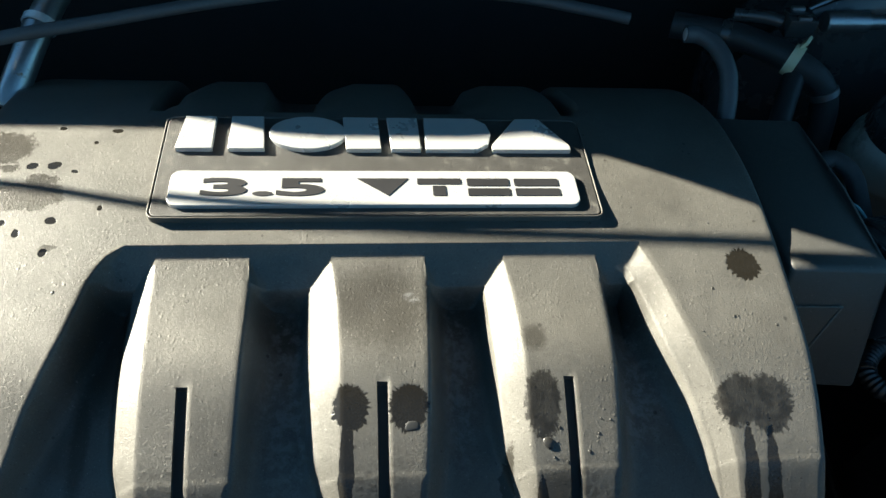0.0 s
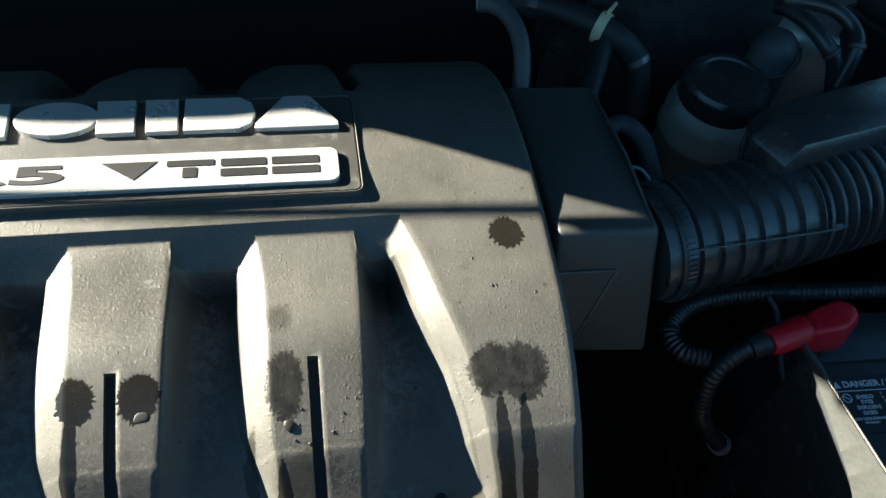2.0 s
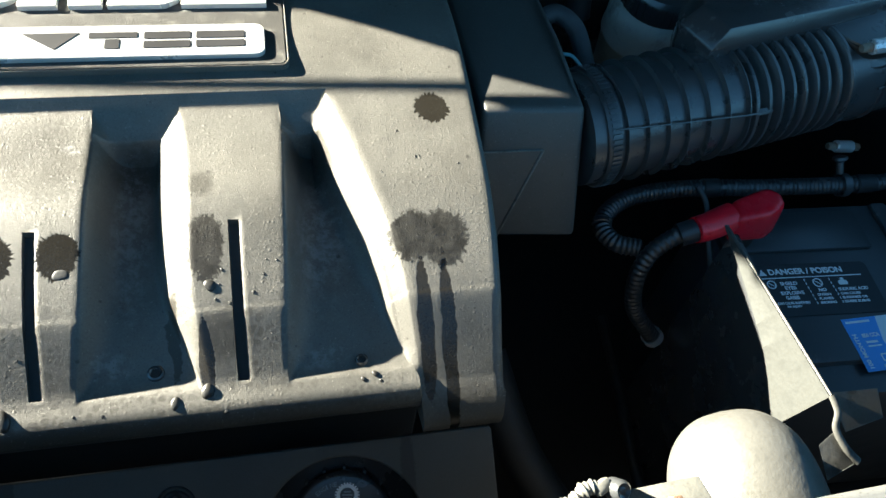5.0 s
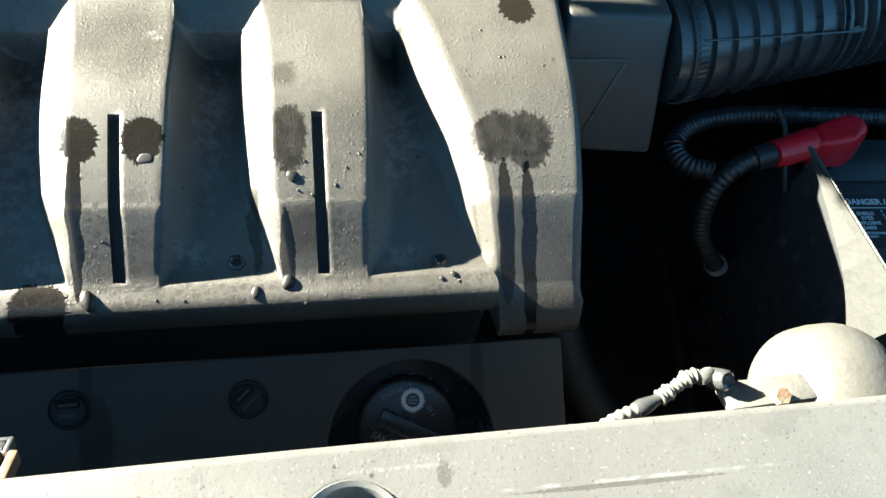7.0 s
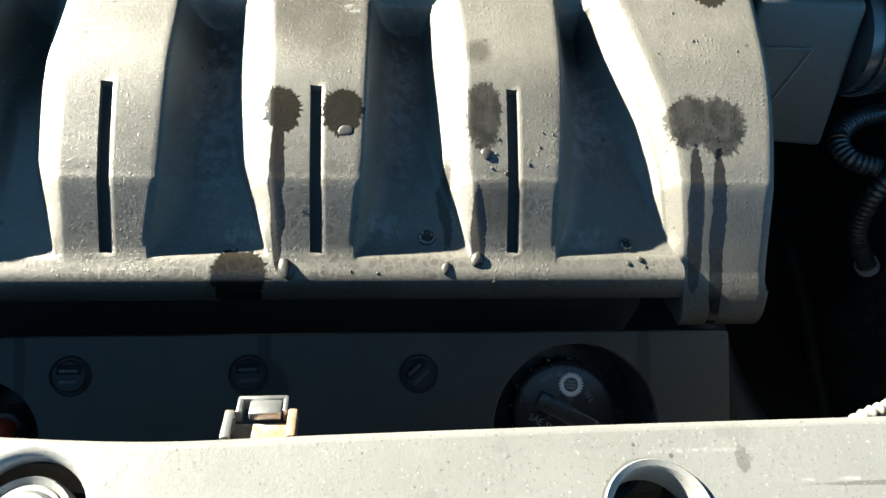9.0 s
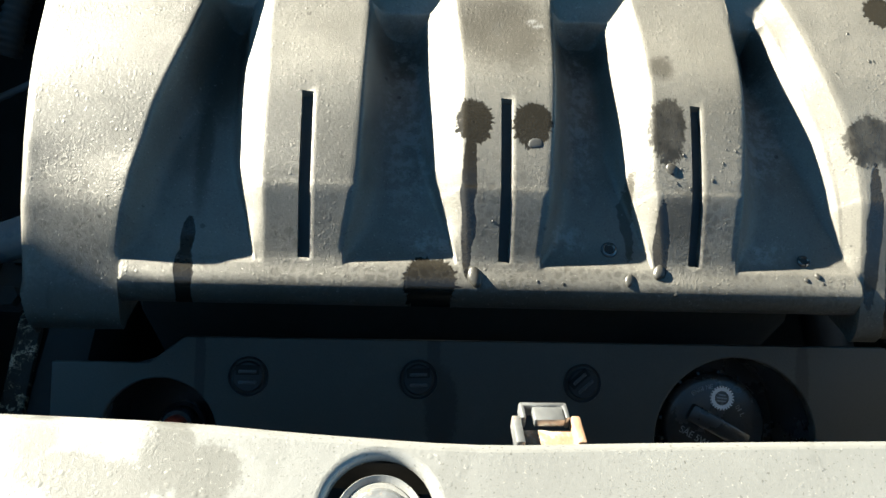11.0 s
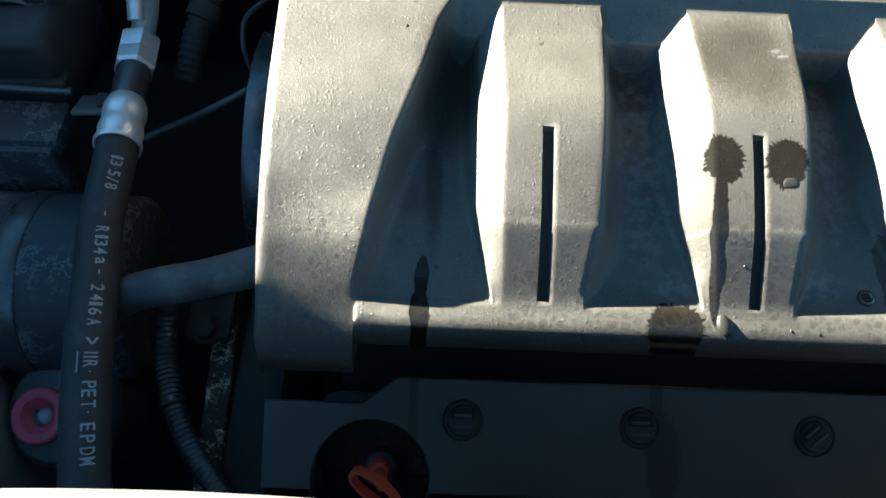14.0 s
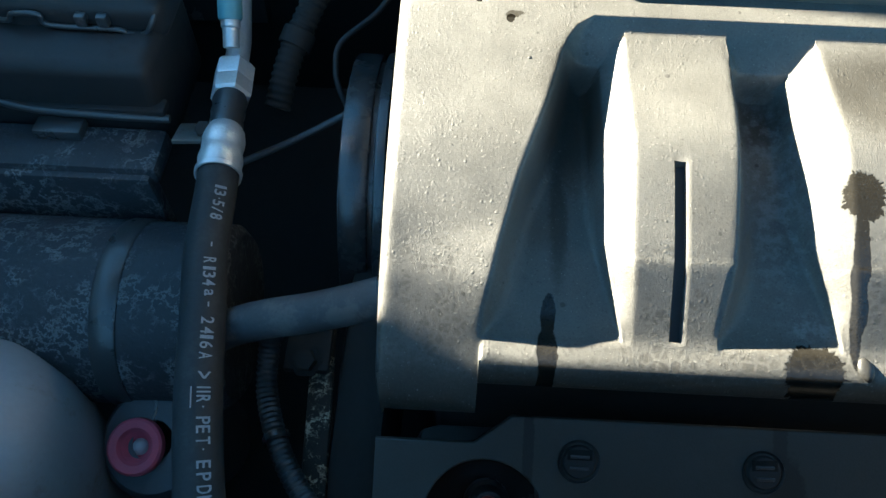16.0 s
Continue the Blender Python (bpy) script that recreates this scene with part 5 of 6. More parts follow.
def corrugate(pitch, depth=0.07):
    return lambda k, f: 1 + depth * math.sin(2 * math.pi * f / pitch)


def hose(name, label, category, points, r, material_, pitch=0, steps=10, sides=16, tips=(), bands=()):
    ob = thing(name, label, category, points[0])
    if pitch:
        length = sum((Vector(b) - Vector(a)).length for a, b in zip(points, points[1:]))
        steps = max(8, int(length / (len(points) - 1) / pitch * 6))
    part("hose", sweep(points, r, steps, sides, corrugate(pitch) if pitch else None), M[material_], ob)
    for tip, mat, rr, ln in tips:
        a = Vector(points[tip])
        d = (a - Vector(points[tip - 1 if tip else 1])).normalized()
        part("end_sleeve", lathe([(rr * 0.9, -ln), (rr, -ln), (rr, 0), (rr * 0.8, 0.0005), (0, 0.0005)], a, d, 20), M[mat], ob)
    way = spline(points, 12)
    for k, mat, rr, ln, name_ in bands:
        i = int(k * (len(way) - 2))
        d = (way[i + 1] - way[i]).normalized()
        part(name_, lathe([(rr * 0.9, -ln / 2), (rr, -ln / 2 + 0.0005), (rr, ln / 2 - 0.0005), (rr * 0.9, ln / 2)], way[i], d, 24), M[mat], ob)
    return ob


hose("cable_loom", "black corrugated cable loom along the battery", "cable loom", [(0.605, 0.300, -0.085), (0.612, 0.275, -0.092), (0.595, 0.262, -0.100), (0.544, 0.2595, -0.100), (0.478, 0.262, -0.100), (0.412, 0.267, -0.102), (0.371, 0.262, -0.104), (0.3490, 0.245, -0.106), (0.3520, 0.227, -0.106), (0.368, 0.2185, -0.104)], 0.0062, "loom", 0.0034, bands=((0.30, "flat_shaded_black", 0.0072, 0.016, "tape_wrap"), (0.52, "flat_shaded_black", 0.0072, 0.012, "tape_wrap"), (0.80, "black", 0.0074, 0.004, "cable_tie")))
hose("battery_cable", "black corrugated battery cable with a pale crimped end", "battery cable", [(0.400, 0.2155, -0.0835), (0.386, 0.2145, -0.088), (0.372, 0.2110, -0.100), (0.3660, 0.2050, -0.120), (0.3720, 0.1990, -0.150), (0.3900, 0.1930, -0.176), (0.3965, 0.1910, -0.184)], 0.0058, "loom", 0.0040, tips=((-1, "tank", 0.0080, 0.006), (0, "loom", 0.0080, 0.012)))
hose("ground_wire", "thin black wire loop beside the battery", "wire", [(0.41, 0.246, -0.075), (0.415, 0.235, -0.082), (0.414, 0.21, -0.10), (0.418, 0.196, -0.118)], 0.0020, "flat_shaded_black")


def loom_clip():
    ob = thing("loom_clip", "black plastic loom clip on the corrugated loom", "clip", (0.545, 0.262, -0.1))
    part("strap", lathe([(0.0085, -0.003), (0.0090, -0.003), (0.0090, 0.003), (0.0085, 0.003)], (0.545, 0.2597, -0.1005), (1, 0, 0), 20), M["rubber"], ob)
    part("stem", lathe([(0.0, 0.013), (0.005, 0.013), (0.0056, 0.011), (0.0028, 0.009), (0.0028, 0.0)], (0.543, 0.266, -0.094), (-0.15, 0.55, 0.8), 16), M["rubber"], ob)
    return ob


loom_clip()


def sheet(corners, thickness, material_, name, parent):
    bm = bmesh.new()
    bm.faces.new([bm.verts.new(p) for p in corners])
    bmesh.ops.solidify(bm, geom=bm.faces[:], thickness=thickness)
    bmesh.ops.bevel(bm, geom=bm.edges[:], offset=thickness * 0.3, segments=2, affect="EDGES")
    return part(name, bm, material_, parent)


def metal_bracket():
    ob = thing("sheet_metal_bracket", "dull galvanised sheet metal bracket beside the battery", "bracket", (0.402, 0.11, -0.09))
    web = bmesh.new()
    rows = []
    for k in (0.0, 0.12, 0.25, 0.40, 0.535, 0.545, 0.555, 0.65, 0.66, 0.67, 0.80, 1.0):
        top = Vector((0.3990, 0.1940, -0.0510)).lerp(Vector((0.4055, 0.0740, -0.0455)), k)
        y = 0.1932 - 0.1122 * k                                # the lower edge is cut along the shade line, away from the fold in a long curve
        low = Vector((0.3990 + 0.0030 * k, y, lerp(y, [0.081, 0.098, 0.115, 0.140, 0.170, 0.1932], [-0.098, -0.0850, -0.0740, -0.0650, -0.0570, -0.0520])))
        ridge = 0.0004 if k in (0.545, 0.66) else 0.0
        rows.append([web.verts.new(top.lerp(low, f) - Vector((ridge * f, 0, 0)) + Vector((0.0012 * math.sin(3.0 * k) * f * (1 - f), 0, 0))) for f in (0, 0.05, 0.3, 0.65, 1.0)])
    for p, q in zip(rows, rows[1:]):
        for i in range(4):
            web.faces.new((p[i], p[i + 1], q[i + 1], q[i]))
    bmesh.ops.recalc_face_normals(web, faces=web.faces)
    bmesh.ops.solidify(web, geom=web.faces[:], thickness=0.0014)
    part("web", web, M["galvanised"], ob, "web with two pressed ridges", 25)
    part("top_fold", sweep([(0.3992, 0.1935, -0.0508), (0.4024, 0.1340, -0.0481), (0.4056, 0.0745, -0.0454)], 0.0007, 4, 8), M["sheet"], ob)
    sheet([(0.4060, 0.0760, -0.0450), (0.4370, 0.0770, -0.0490), (0.4440, 0.0660, -0.0640), (0.4160, 0.0600, -0.0620)], 0.0016, M["sheet"], "flange", ob)
    part("curl", sweep([(0.4060, 0.0745, -0.0455), (0.4065, 0.0660, -0.0480), (0.4040, 0.0590, -0.0520), (0.4080, 0.0500, -0.0570), (0.4150, 0.0440, -0.0620)], 0.0024, 8, 10, None, True, None, 0.5), M["sheet"], ob)
    sheet([(0.3930, 0.0530, -0.0560), (0.4045, 0.0590, -0.0530), (0.4120, 0.0430, -0.0620), (0.3960, 0.0380, -0.0660)], 0.0016, M["sheet"], "foot", ob)
    return ob


metal_bracket()


def lamp_housing():
    ob = thing("lamp_housing", "pale grey domed back of a headlamp housing", "headlamp", (0.345, 0.03, -0.09))
    prof = [(0.0355, -0.075), (0.0365, -0.040), (0.0362, -0.015), (0.0345, 0.004), (0.030, 0.018), (0.022, 0.028), (0.012, 0.0335), (0.0, 0.035)]
    prof = [(max(0.0, p.x), p.y) for p in spline([(a, c, 0) for a, c in prof], 4)]
    part("dome", lathe(prof, (0.337, 0.036, -0.045), (-0.10, 0.93, 0.36), 48), M["sheet"], ob)
    part("neck", lathe([(0.0, 0.026), (0.006, 0.025), (0.011, 0.019), (0.015, 0.008), (0.022, -0.03)], (0.314, 0.014, -0.046), (-0.40, 0.75, 0.45), 32), M["sheet"], ob)
    part("rear_lip", lathe([(0.0366, -0.050), (0.0380, -0.050), (0.0382, -0.046), (0.0366, -0.045)], (0.337, 0.036, -0.045), (-0.10, 0.93, 0.36), 48), M["sheet"], ob)
    return ob


lamp_housing()


def sensor_lead():
    ob = thing("sensor_lead", "pale corrugated lead with a plug behind the support", "cable", (0.22, 0.012, 0.03))
    part("lead", sweep([(0.190, 0.004, 0.020), (0.203, 0.0095, 0.0265), (0.213, 0.0125, 0.0285)], 0.0023, 24, 14, corrugate(0.0030, 0.12)), M["bracket"], ob)
    part("sleeve", sweep([(0.212, 0.0120, 0.0283), (0.2165, 0.0135, 0.0292), (0.2215, 0.0155, 0.0300)], 0.0028, 10, 12, lambda k, f: 0.9 + 0.2 * math.sin(5 * k + 0.6)), M["rubber"], ob, "dark cracked sleeve")
    part("knuckle", sweep([(0.2205, 0.0150, 0.0298), (0.2265, 0.0180, 0.0308), (0.2325, 0.0210, 0.0318), (0.2370, 0.0215, 0.0322)], 0.0025, 24, 14, lambda k, f: 1 + 0.16 * math.sin(11 * k) + 0.14 * math.sin(29 * k + 1) + 0.10 * math.sin(67 * k)), M["bracket"], ob, "pale crusted plug body")
    part("knuckle", block((0.0070, 0.0048, 0.0048), (0.2385, 0.0210, 0.0318), 0.0014, pose(0, 0, 0, 20, 0, 25)), M["bracket"], ob)
    part("head", lathe([(0.0, 0.0030), (0.0015, 0.0026), (0.0028, 0.0034), (0.0038, 0.0022), (0.0040, -0.004)], (0.2440, 0.0190, 0.0325), (0.2, -0.5, 0.85), 16), M["rubber"], ob, "round dark screw")
    part("bracket_arm", block((0.034, 0.012, 0.005), (0.262, 0.0145, 0.0270), 0.0012, pose(0, 0, 0, -15, 0, 3)), M["bracket"], ob)
    part("bolt", lathe([(0.0, 0.004), (0.0030, 0.004), (0.0033, 0.0)], (0.2640, 0.0120, 0.0300), (0, -0.3, 0.95), 6), M["rust"], ob, "rusty bolt", 20)
    return ob


sensor_lead()
hose("lower_hose", "dark rubber hose deep beside the engine", "hose", [(0.27, 0.20, -0.20), (0.285, 0.14, -0.23), (0.31, 0.09, -0.25), (0.33, 0.05, -0.26)], 0.016, "flat_shaded_black")
hose("lower_pipe", "dark steel pipe deep beside the engine", "pipe", [(0.402, 0.262, -0.27), (0.398, 0.205, -0.272), (0.392, 0.150, -0.275), (0.388, 0.09, -0.28)], 0.0050, "crumb")

# ---- rear: hoses and plugs ----
hose("vacuum_hose", "grey blue vacuum hose curving behind the cover", "hose", [(0.2360, 0.4470, 0.0200), (0.2460, 0.4460, 0.0200), (0.2560, 0.4360, 0.0180), (0.2620, 0.4180, 0.0100), (0.2620, 0.4000, -0.006), (0.258, 0.385, -0.025)], 0.0062, "hose", tips=((0, "alu", 0.0045, 0.012),))
hose("throttle_cable", "grey blue sheathed cable across the rear of the bay", "cable", [(-0.275, 0.395, 0.020), (-0.211, 0.410, 0.030), (-0.162, 0.427, 0.031), (-0.082, 0.456, 0.031), (0.00, 0.475, 0.031), (0.10, 0.475, 0.030), (0.165, 0.462, 0.028), (0.195, 0.455, 0.026)], 0.0042, "hose")
hose("metal_pipe", "dull metal coolant pipe at the rear", "pipe", [(-0.195, 0.50, 0.02), (-0.205, 0.455, 0.01), (-0.214, 0.425, -0.005), (-0.222, 0.405, -0.02)], 0.0095, "steel", bands=((0.35, "alu", 0.0112, 0.006, "hose_band"),))
# both heater hoses take the darker black so they look dimly lit
hose("heater_hose", "thick black heater hose at the rear", "hose", [(0.26, 0.520, -0.02), (0.31, 0.497, -0.016), (0.35, 0.468, -0.020), (0.375, 0.455, -0.040), (0.380, 0.44, -0.08)], 0.0110, "flat_shaded_black", bands=((0.2, "black", 0.0122, 0.008, "hose_band"), (0.75, "steel", 0.0120, 0.006, "hose_band")))
hose("heater_hose", "thick black heater hose at the rear", "hose", [(0.350, 0.470, -0.022), (0.335, 0.440, -0.040), (0.318, 0.405, -0.06), (0.312, 0.395, -0.08)], 0.0085, "flat_shaded_black", bands=((0.8, "black", 0.0096, 0.007, "hose_band"),))
hose("breather_hose", "black breather hose beside the intake box", "hose", [(0.3080, 0.345, -0.010), (0.3200, 0.348, -0.0080), (0.3310, 0.338, -0.012), (0.3360, 0.322, -0.024), (0.340, 0.308, -0.038)], 0.0062, "old_rubber", tips=((-1, "rust", 0.0070, 0.008),))
hose("green_wire", "thin green striped wire by the intake box", "wire", [(0.3135, 0.312, -0.012), (0.322, 0.309, -0.013), (0.329, 0.300, -0.020), (0.334, 0.290, -0.034)], 0.0012, "teal")


def plug_rail():
    ob = thing("wiring_plug", "dark wiring plug with a metal sleeve at the rear", "connector", (0.37, 0.5, 0.0))
    part("sleeve", lathe([(0.0, 0.0), (0.0075, 0.0), (0.0085, 0.001), (0.0085, 0.036), (0.0060, 0.038), (0.0060, 0.052), (0.0, 0.052)], (0.374, 0.4985, 0.000), (1, 0.03, 0), 24), M["steel"], ob)
    part("body", block((0.024, 0.020, 0.016), (0.3500, 0.4960, 0.0), 0.002), M["black"], ob)
    for dy in (-0.007, 0.007):
        part("clasp", block((0.011, 0.0045, 0.018), (0.3500, 0.4960 + dy, 0.001), 0.001), M["steel"], ob)
    part("cable", sweep([(0.338, 0.497, 0.0), (0.325, 0.503, 0.0), (0.305, 0.512, -0.004)], 0.005, 6, 12), M["rubber"], ob)
    return ob


plug_rail()


def hose_clip():
    ob = thing("hose_clip", "pale yellow spring clip round a black hose", "clip", (0.347, 0.47, -0.02))
    part("band", lathe([(0.0118, -0.004), (0.0128, -0.004), (0.0128, 0.004), (0.0118, 0.004)], (0.3455, 0.4720, -0.0185), (0.75, -0.6, -0.1), 28), M["clip"], ob)
    part("ear", block((0.012, 0.003, 0.010), (0.3500, 0.4740, -0.004), 0.0008, pose(0, 0, 0, 20, 0, 50)), M["clip"], ob)
    return ob


hose_clip()
hose("heater_pipe_hose", "black rubber hose looping before the strut tower", "hose", [(0.4930, 0.4750, -0.004), (0.4955, 0.4640, 0.001), (0.5030, 0.4420, 0.001), (0.5105, 0.4250, -0.005), (0.5180, 0.4170, -0.014), (0.526, 0.410, -0.04)], 0.0062, "loom", bands=((0.72, "sheet", 0.0072, 0.004, "hose_band"),))
hose("heater_pipe_hose", "black rubber hose looping before the strut tower", "hose", [(0.490, 0.468, 0.008), (0.5066, 0.4560, 0.012), (0.5209, 0.4450, 0.012), (0.5310, 0.4310, 0.006), (0.5300, 0.4160, -0.002), (0.524, 0.406, -0.03)], 0.0056, "loom", bands=((0.80, "sheet", 0.0066, 0.004, "hose_band"),))


def damper_cap():
    ob = thing("damper_cap", "dark grey rounded canister behind the reservoir", "canister", (0.482, 0.440, -0.09))
    part("canister", lathe([(0.0, 0.0), (0.009, -0.001), (0.0150, -0.006), (0.0175, -0.014), (0.0180, -0.08)], (0.4820, 0.4400, -0.004), (0.05, -0.05, 1), 36), M["hose"], ob)
    part("wire", sweep([(0.4635, 0.4330, -0.030), (0.4720, 0.4240, -0.033), (0.4850, 0.4205, -0.028), (0.4960, 0.4270, -0.021), (0.5010, 0.4380, -0.017)], 0.0010, 6, 8), M["loom"], ob, "thin black wire round the canister")
    return ob


damper_cap()
tagged(part("strut_tower", lathe([(0.0, 0.0), (0.045, 0.0), (0.056, -0.006), (0.062, -0.02), (0.075, -0.14)], (0.590, 0.528, -0.032), (0, 0, 1), 48), M["body"]), "pale silver painted strut tower top", "strut tower", kind="structure")

# ---- left side: refrigerant hose, belt, mounts ----
AC = [(-0.283, 0.020, -0.118), (-0.293, 0.063, -0.110), (-0.302, 0.105, -0.106), (-0.3085, 0.148, -0.102), (-0.3150, 0.186, -0.100), (-0.3185, 0.225, -0.100), (-0.3205, 0.245, -0.100)]


def ac_hose():
    ob = thing("refrigerant_hose", "black printed refrigerant hose with a crimped aluminium end", "hose", (-0.305, 0.15, -0.11))
    tube = part("hose", sweep(AC, 0.0118, 12, 28), M["old_rubber"], ob)
    way = spline(AC, 40)
    far = [0.0]
    for a, b in zip(way, way[1:]):
        far.append(far[-1] + (b - a).length)
    eye_up = Vector((0.42, -0.42, 0.82)).normalized()

    def letter(ch, s, h, w, low=None):
        i = min(range(len(way)), key=lambda k: abs(far[-1] - far[k] - s))
        d = (way[max(i - 1, 0)] - way[min(i + 1, len(way) - 1)]).normalized()
        n = (eye_up - d * eye_up.dot(d)).normalized()
        m = plane_at(way[i] + n * 0.01185, d, n.cross(d))
        part("letter", lettering(ch, m @ Matrix.Translation((0, -h / 2 + 0.001 if low is None else low, 0)), w, h, M["faint_ink"], 0.0002, 0.012), None, tube)
    for word, s in (("13.5/8", 0.020), ("-", 0.058), ("R134a", 0.068), ("-", 0.094), ("2416A", 0.102), (">", 0.131), ("IIR.", 0.1385), ("PET.", 0.153), ("EPDM", 0.174), ("<", 0.203)):
        for ch in word:
            w = {".": 0.0008, "-": 0.0026, "I": 0.0008, "1": 0.0018, "/": 0.0026}.get(ch, 0.0036)
            letter(ch, s, {".": 0.0009, "-": 0.0008}.get(ch, 0.0064 if not ch.islower() else 0.0046), w)
            s += w + 0.0015
    letter("_", 0.1385, 0.0007, 0.0105, -0.0052)
    d = Vector((-0.09, 0.99, -0.005)).normalized()
    e = Vector(AC[-1])
    part("crimp", lathe([(0.0125, -0.003), (0.0135, -0.003), (0.0138, 0.0), (0.0118, 0.002), (0.0125, 0.004), (0.0132, 0.009), (0.0125, 0.014), (0.0117, 0.0165), (0.0125, 0.019), (0.0130, 0.024), (0.0122, 0.030), (0.0105, 0.0335), (0.0, 0.0335)], e - d * 0.002, d, 36), M["alu"], ob, "crimped aluminium sleeve")
    part("collar", lathe([(0.0098, 0.032), (0.0104, 0.036), (0.0098, 0.040), (0.0106, 0.045), (0.0100, 0.050), (0.0108, 0.055), (0.0095, 0.062)], e, d, 28), M["rubber"], ob, "dark ribbed collar")
    part("hex_nut", lathe([(0.0, 0.058), (0.0118, 0.058), (0.0132, 0.060), (0.0132, 0.070), (0.0126, 0.0715), (0.0132, 0.073), (0.0132, 0.084), (0.0115, 0.087), (0.0, 0.087)], e, d, 6), M["alu"], ob, "aluminium hexagon nut", 20)
    part("pipe", sweep([e + d * 0.085, e + d * 0.11, e + d * 0.14 + Vector((-0.002, 0, 0.005)), e + d * 0.18 + Vector((-0.004, 0, 0.012))], 0.0078, 8, 20), M["alu"], ob, "bare aluminium pipe")
    return ob


ac_hose()


def service_port():
    ob = thing("service_port", "aluminium service port with a teal plastic cap", "service port", (-0.334, 0.352, -0.08))
    d = Vector((-0.05, 0.75, 0.65)).normalized()
    p = Vector((-0.331, 0.340, -0.092))
    part("stem", lathe([(0.0, 0.0), (0.0052, 0.0), (0.0052, 0.012), (0.0062, 0.013), (0.0062, 0.019), (0.0, 0.019)], p, d, 20), M["alu"], ob)
    part("cap", lathe([(0.0070, 0.017), (0.0078, 0.019), (0.0078, 0.034), (0.0066, 0.038), (0.0, 0.038)], p, d, 24), M["teal"], ob, "teal plastic cap")
    return ob


service_port()


def pulley():
    ob = thing("drive_pulley", "black belt pulley beside the engine cover", "pulley", (-0.24, 0.31, -0.188))
    at = (-0.2554, 0.311, -0.1945)
    part("wheel", lathe([(0.0, 0.002), (0.060, 0.002), (0.086, 0.004), (0.0905, 0.001), (0.0915, 0.001), (0.0915, 0.029), (0.0, 0.029)], at, (1, 0, 0), 96), M["rubber"], ob)
    part("belt", lathe([(0.0917, 0.0022), (0.0955, 0.0022), (0.0960, 0.003), (0.0960, 0.0185), (0.0955, 0.0195), (0.0917, 0.0195)], at, (1, 0, 0), 96), M["black"], ob, "flat grey black drive belt")
    part("rim", lathe([(0.0915, 0.0225), (0.0965, 0.0235), (0.097, 0.0245), (0.097, 0.0295), (0.0915, 0.0305)], at, (1, 0, 0), 96), M["rubber"], ob)
    part("hub", lathe([(0.0, -0.006), (0.012, -0.006), (0.016, -0.002), (0.018, 0.003)], at, (1, 0, 0), 32), M["grime"], ob)
    return ob


pulley()
hose("coolant_hose", "grey rubber coolant hose leaving the engine", "hose", [(-0.196, 0.154, -0.067), (-0.2163, 0.152, -0.0778), (-0.2494, 0.152, -0.0955), (-0.2774, 0.152, -0.1063), (-0.2978, 0.152, -0.1180), (-0.318, 0.152, -0.138), (-0.326, 0.152, -0.165)], 0.0105, "coolant", bands=((0.12, "black", 0.0116, 0.008, "hose_band"),))
hose("corrugated_loom", "thin black corrugated loom beside the engine", "cable loom", [(-0.279, 0.168, -0.125), (-0.2815, 0.148, -0.142), (-0.280, 0.128, -0.150), (-0.270, 0.102, -0.150), (-0.256, 0.079, -0.150), (-0.235, 0.055, -0.150)], 0.0058, "loom", 0.0032, bands=((0.08, "flat_shaded_black", 0.0074, 0.016, "tape_wrap"), (0.6, "black", 0.0072, 0.004, "cable_tie")))
hose("thin_rod", "thin grey steel rod behind the hose", "rod", [(-0.330, 0.289, -0.148), (-0.290, 0.302, -0.135), (-0.250, 0.318, -0.120)], 0.0024, "hose", steps=3)
hose("thin_rod", "thin dark wire curving behind the pulley", "wire", [(-0.228, 0.392, -0.080), (-0.241, 0.377, -0.090), (-0.263, 0.359, -0.100), (-0.266, 0.345, -0.110), (-0.263, 0.335, -0.120), (-0.255, 0.325, -0.135)], 0.0020, "flat_shaded_black")
hose("corrugated_loom", "dark corrugated loom at the rear of the bay", "cable loom", [(-0.305, 0.325, -0.13), (-0.298, 0.350, -0.11), (-0.285, 0.38, -0.09), (-0.270, 0.41, -0.07)], 0.0085, "grime", 0.0050, bands=((0.5, "grime", 0.0112, 0.012, "tape_wrap"),))


def motor_mount():
    ob = thing("motor_housing", "black crusted cast housing with a ledge", "housing", (-0.43, 0.2, -0.3))
    part("body", lathe([(0.0, 0.0), (0.052, 0.0), (0.058, 0.006), (0.058, 0.23), (0.0, 0.23)], (-0.312, 0.192, -0.180), (-1, 0, 0), 48), M["crusted"], ob)
    part("ledge", block((0.20, 0.035, 0.016), (-0.463, 0.268, -0.118), 0.005), M["crusted"], ob)
    part("back_plate", block((0.19, 0.012, 0.10), (-0.462, 0.252, -0.165), 0.003), M["crusted"], ob)
    part("band", lathe([(0.0586, 0.0), (0.0592, 0.001), (0.0592, 0.014), (0.0586, 0.015)], (-0.368, 0.192, -0.180), (-1, 0, 0), 48), M["rubber"], ob, "smooth dark band")
    part("step", block((0.03, 0.014, 0.008), (-0.428, 0.278, -0.107), 0.002), M["rubber"], ob)
    return ob


motor_mount()


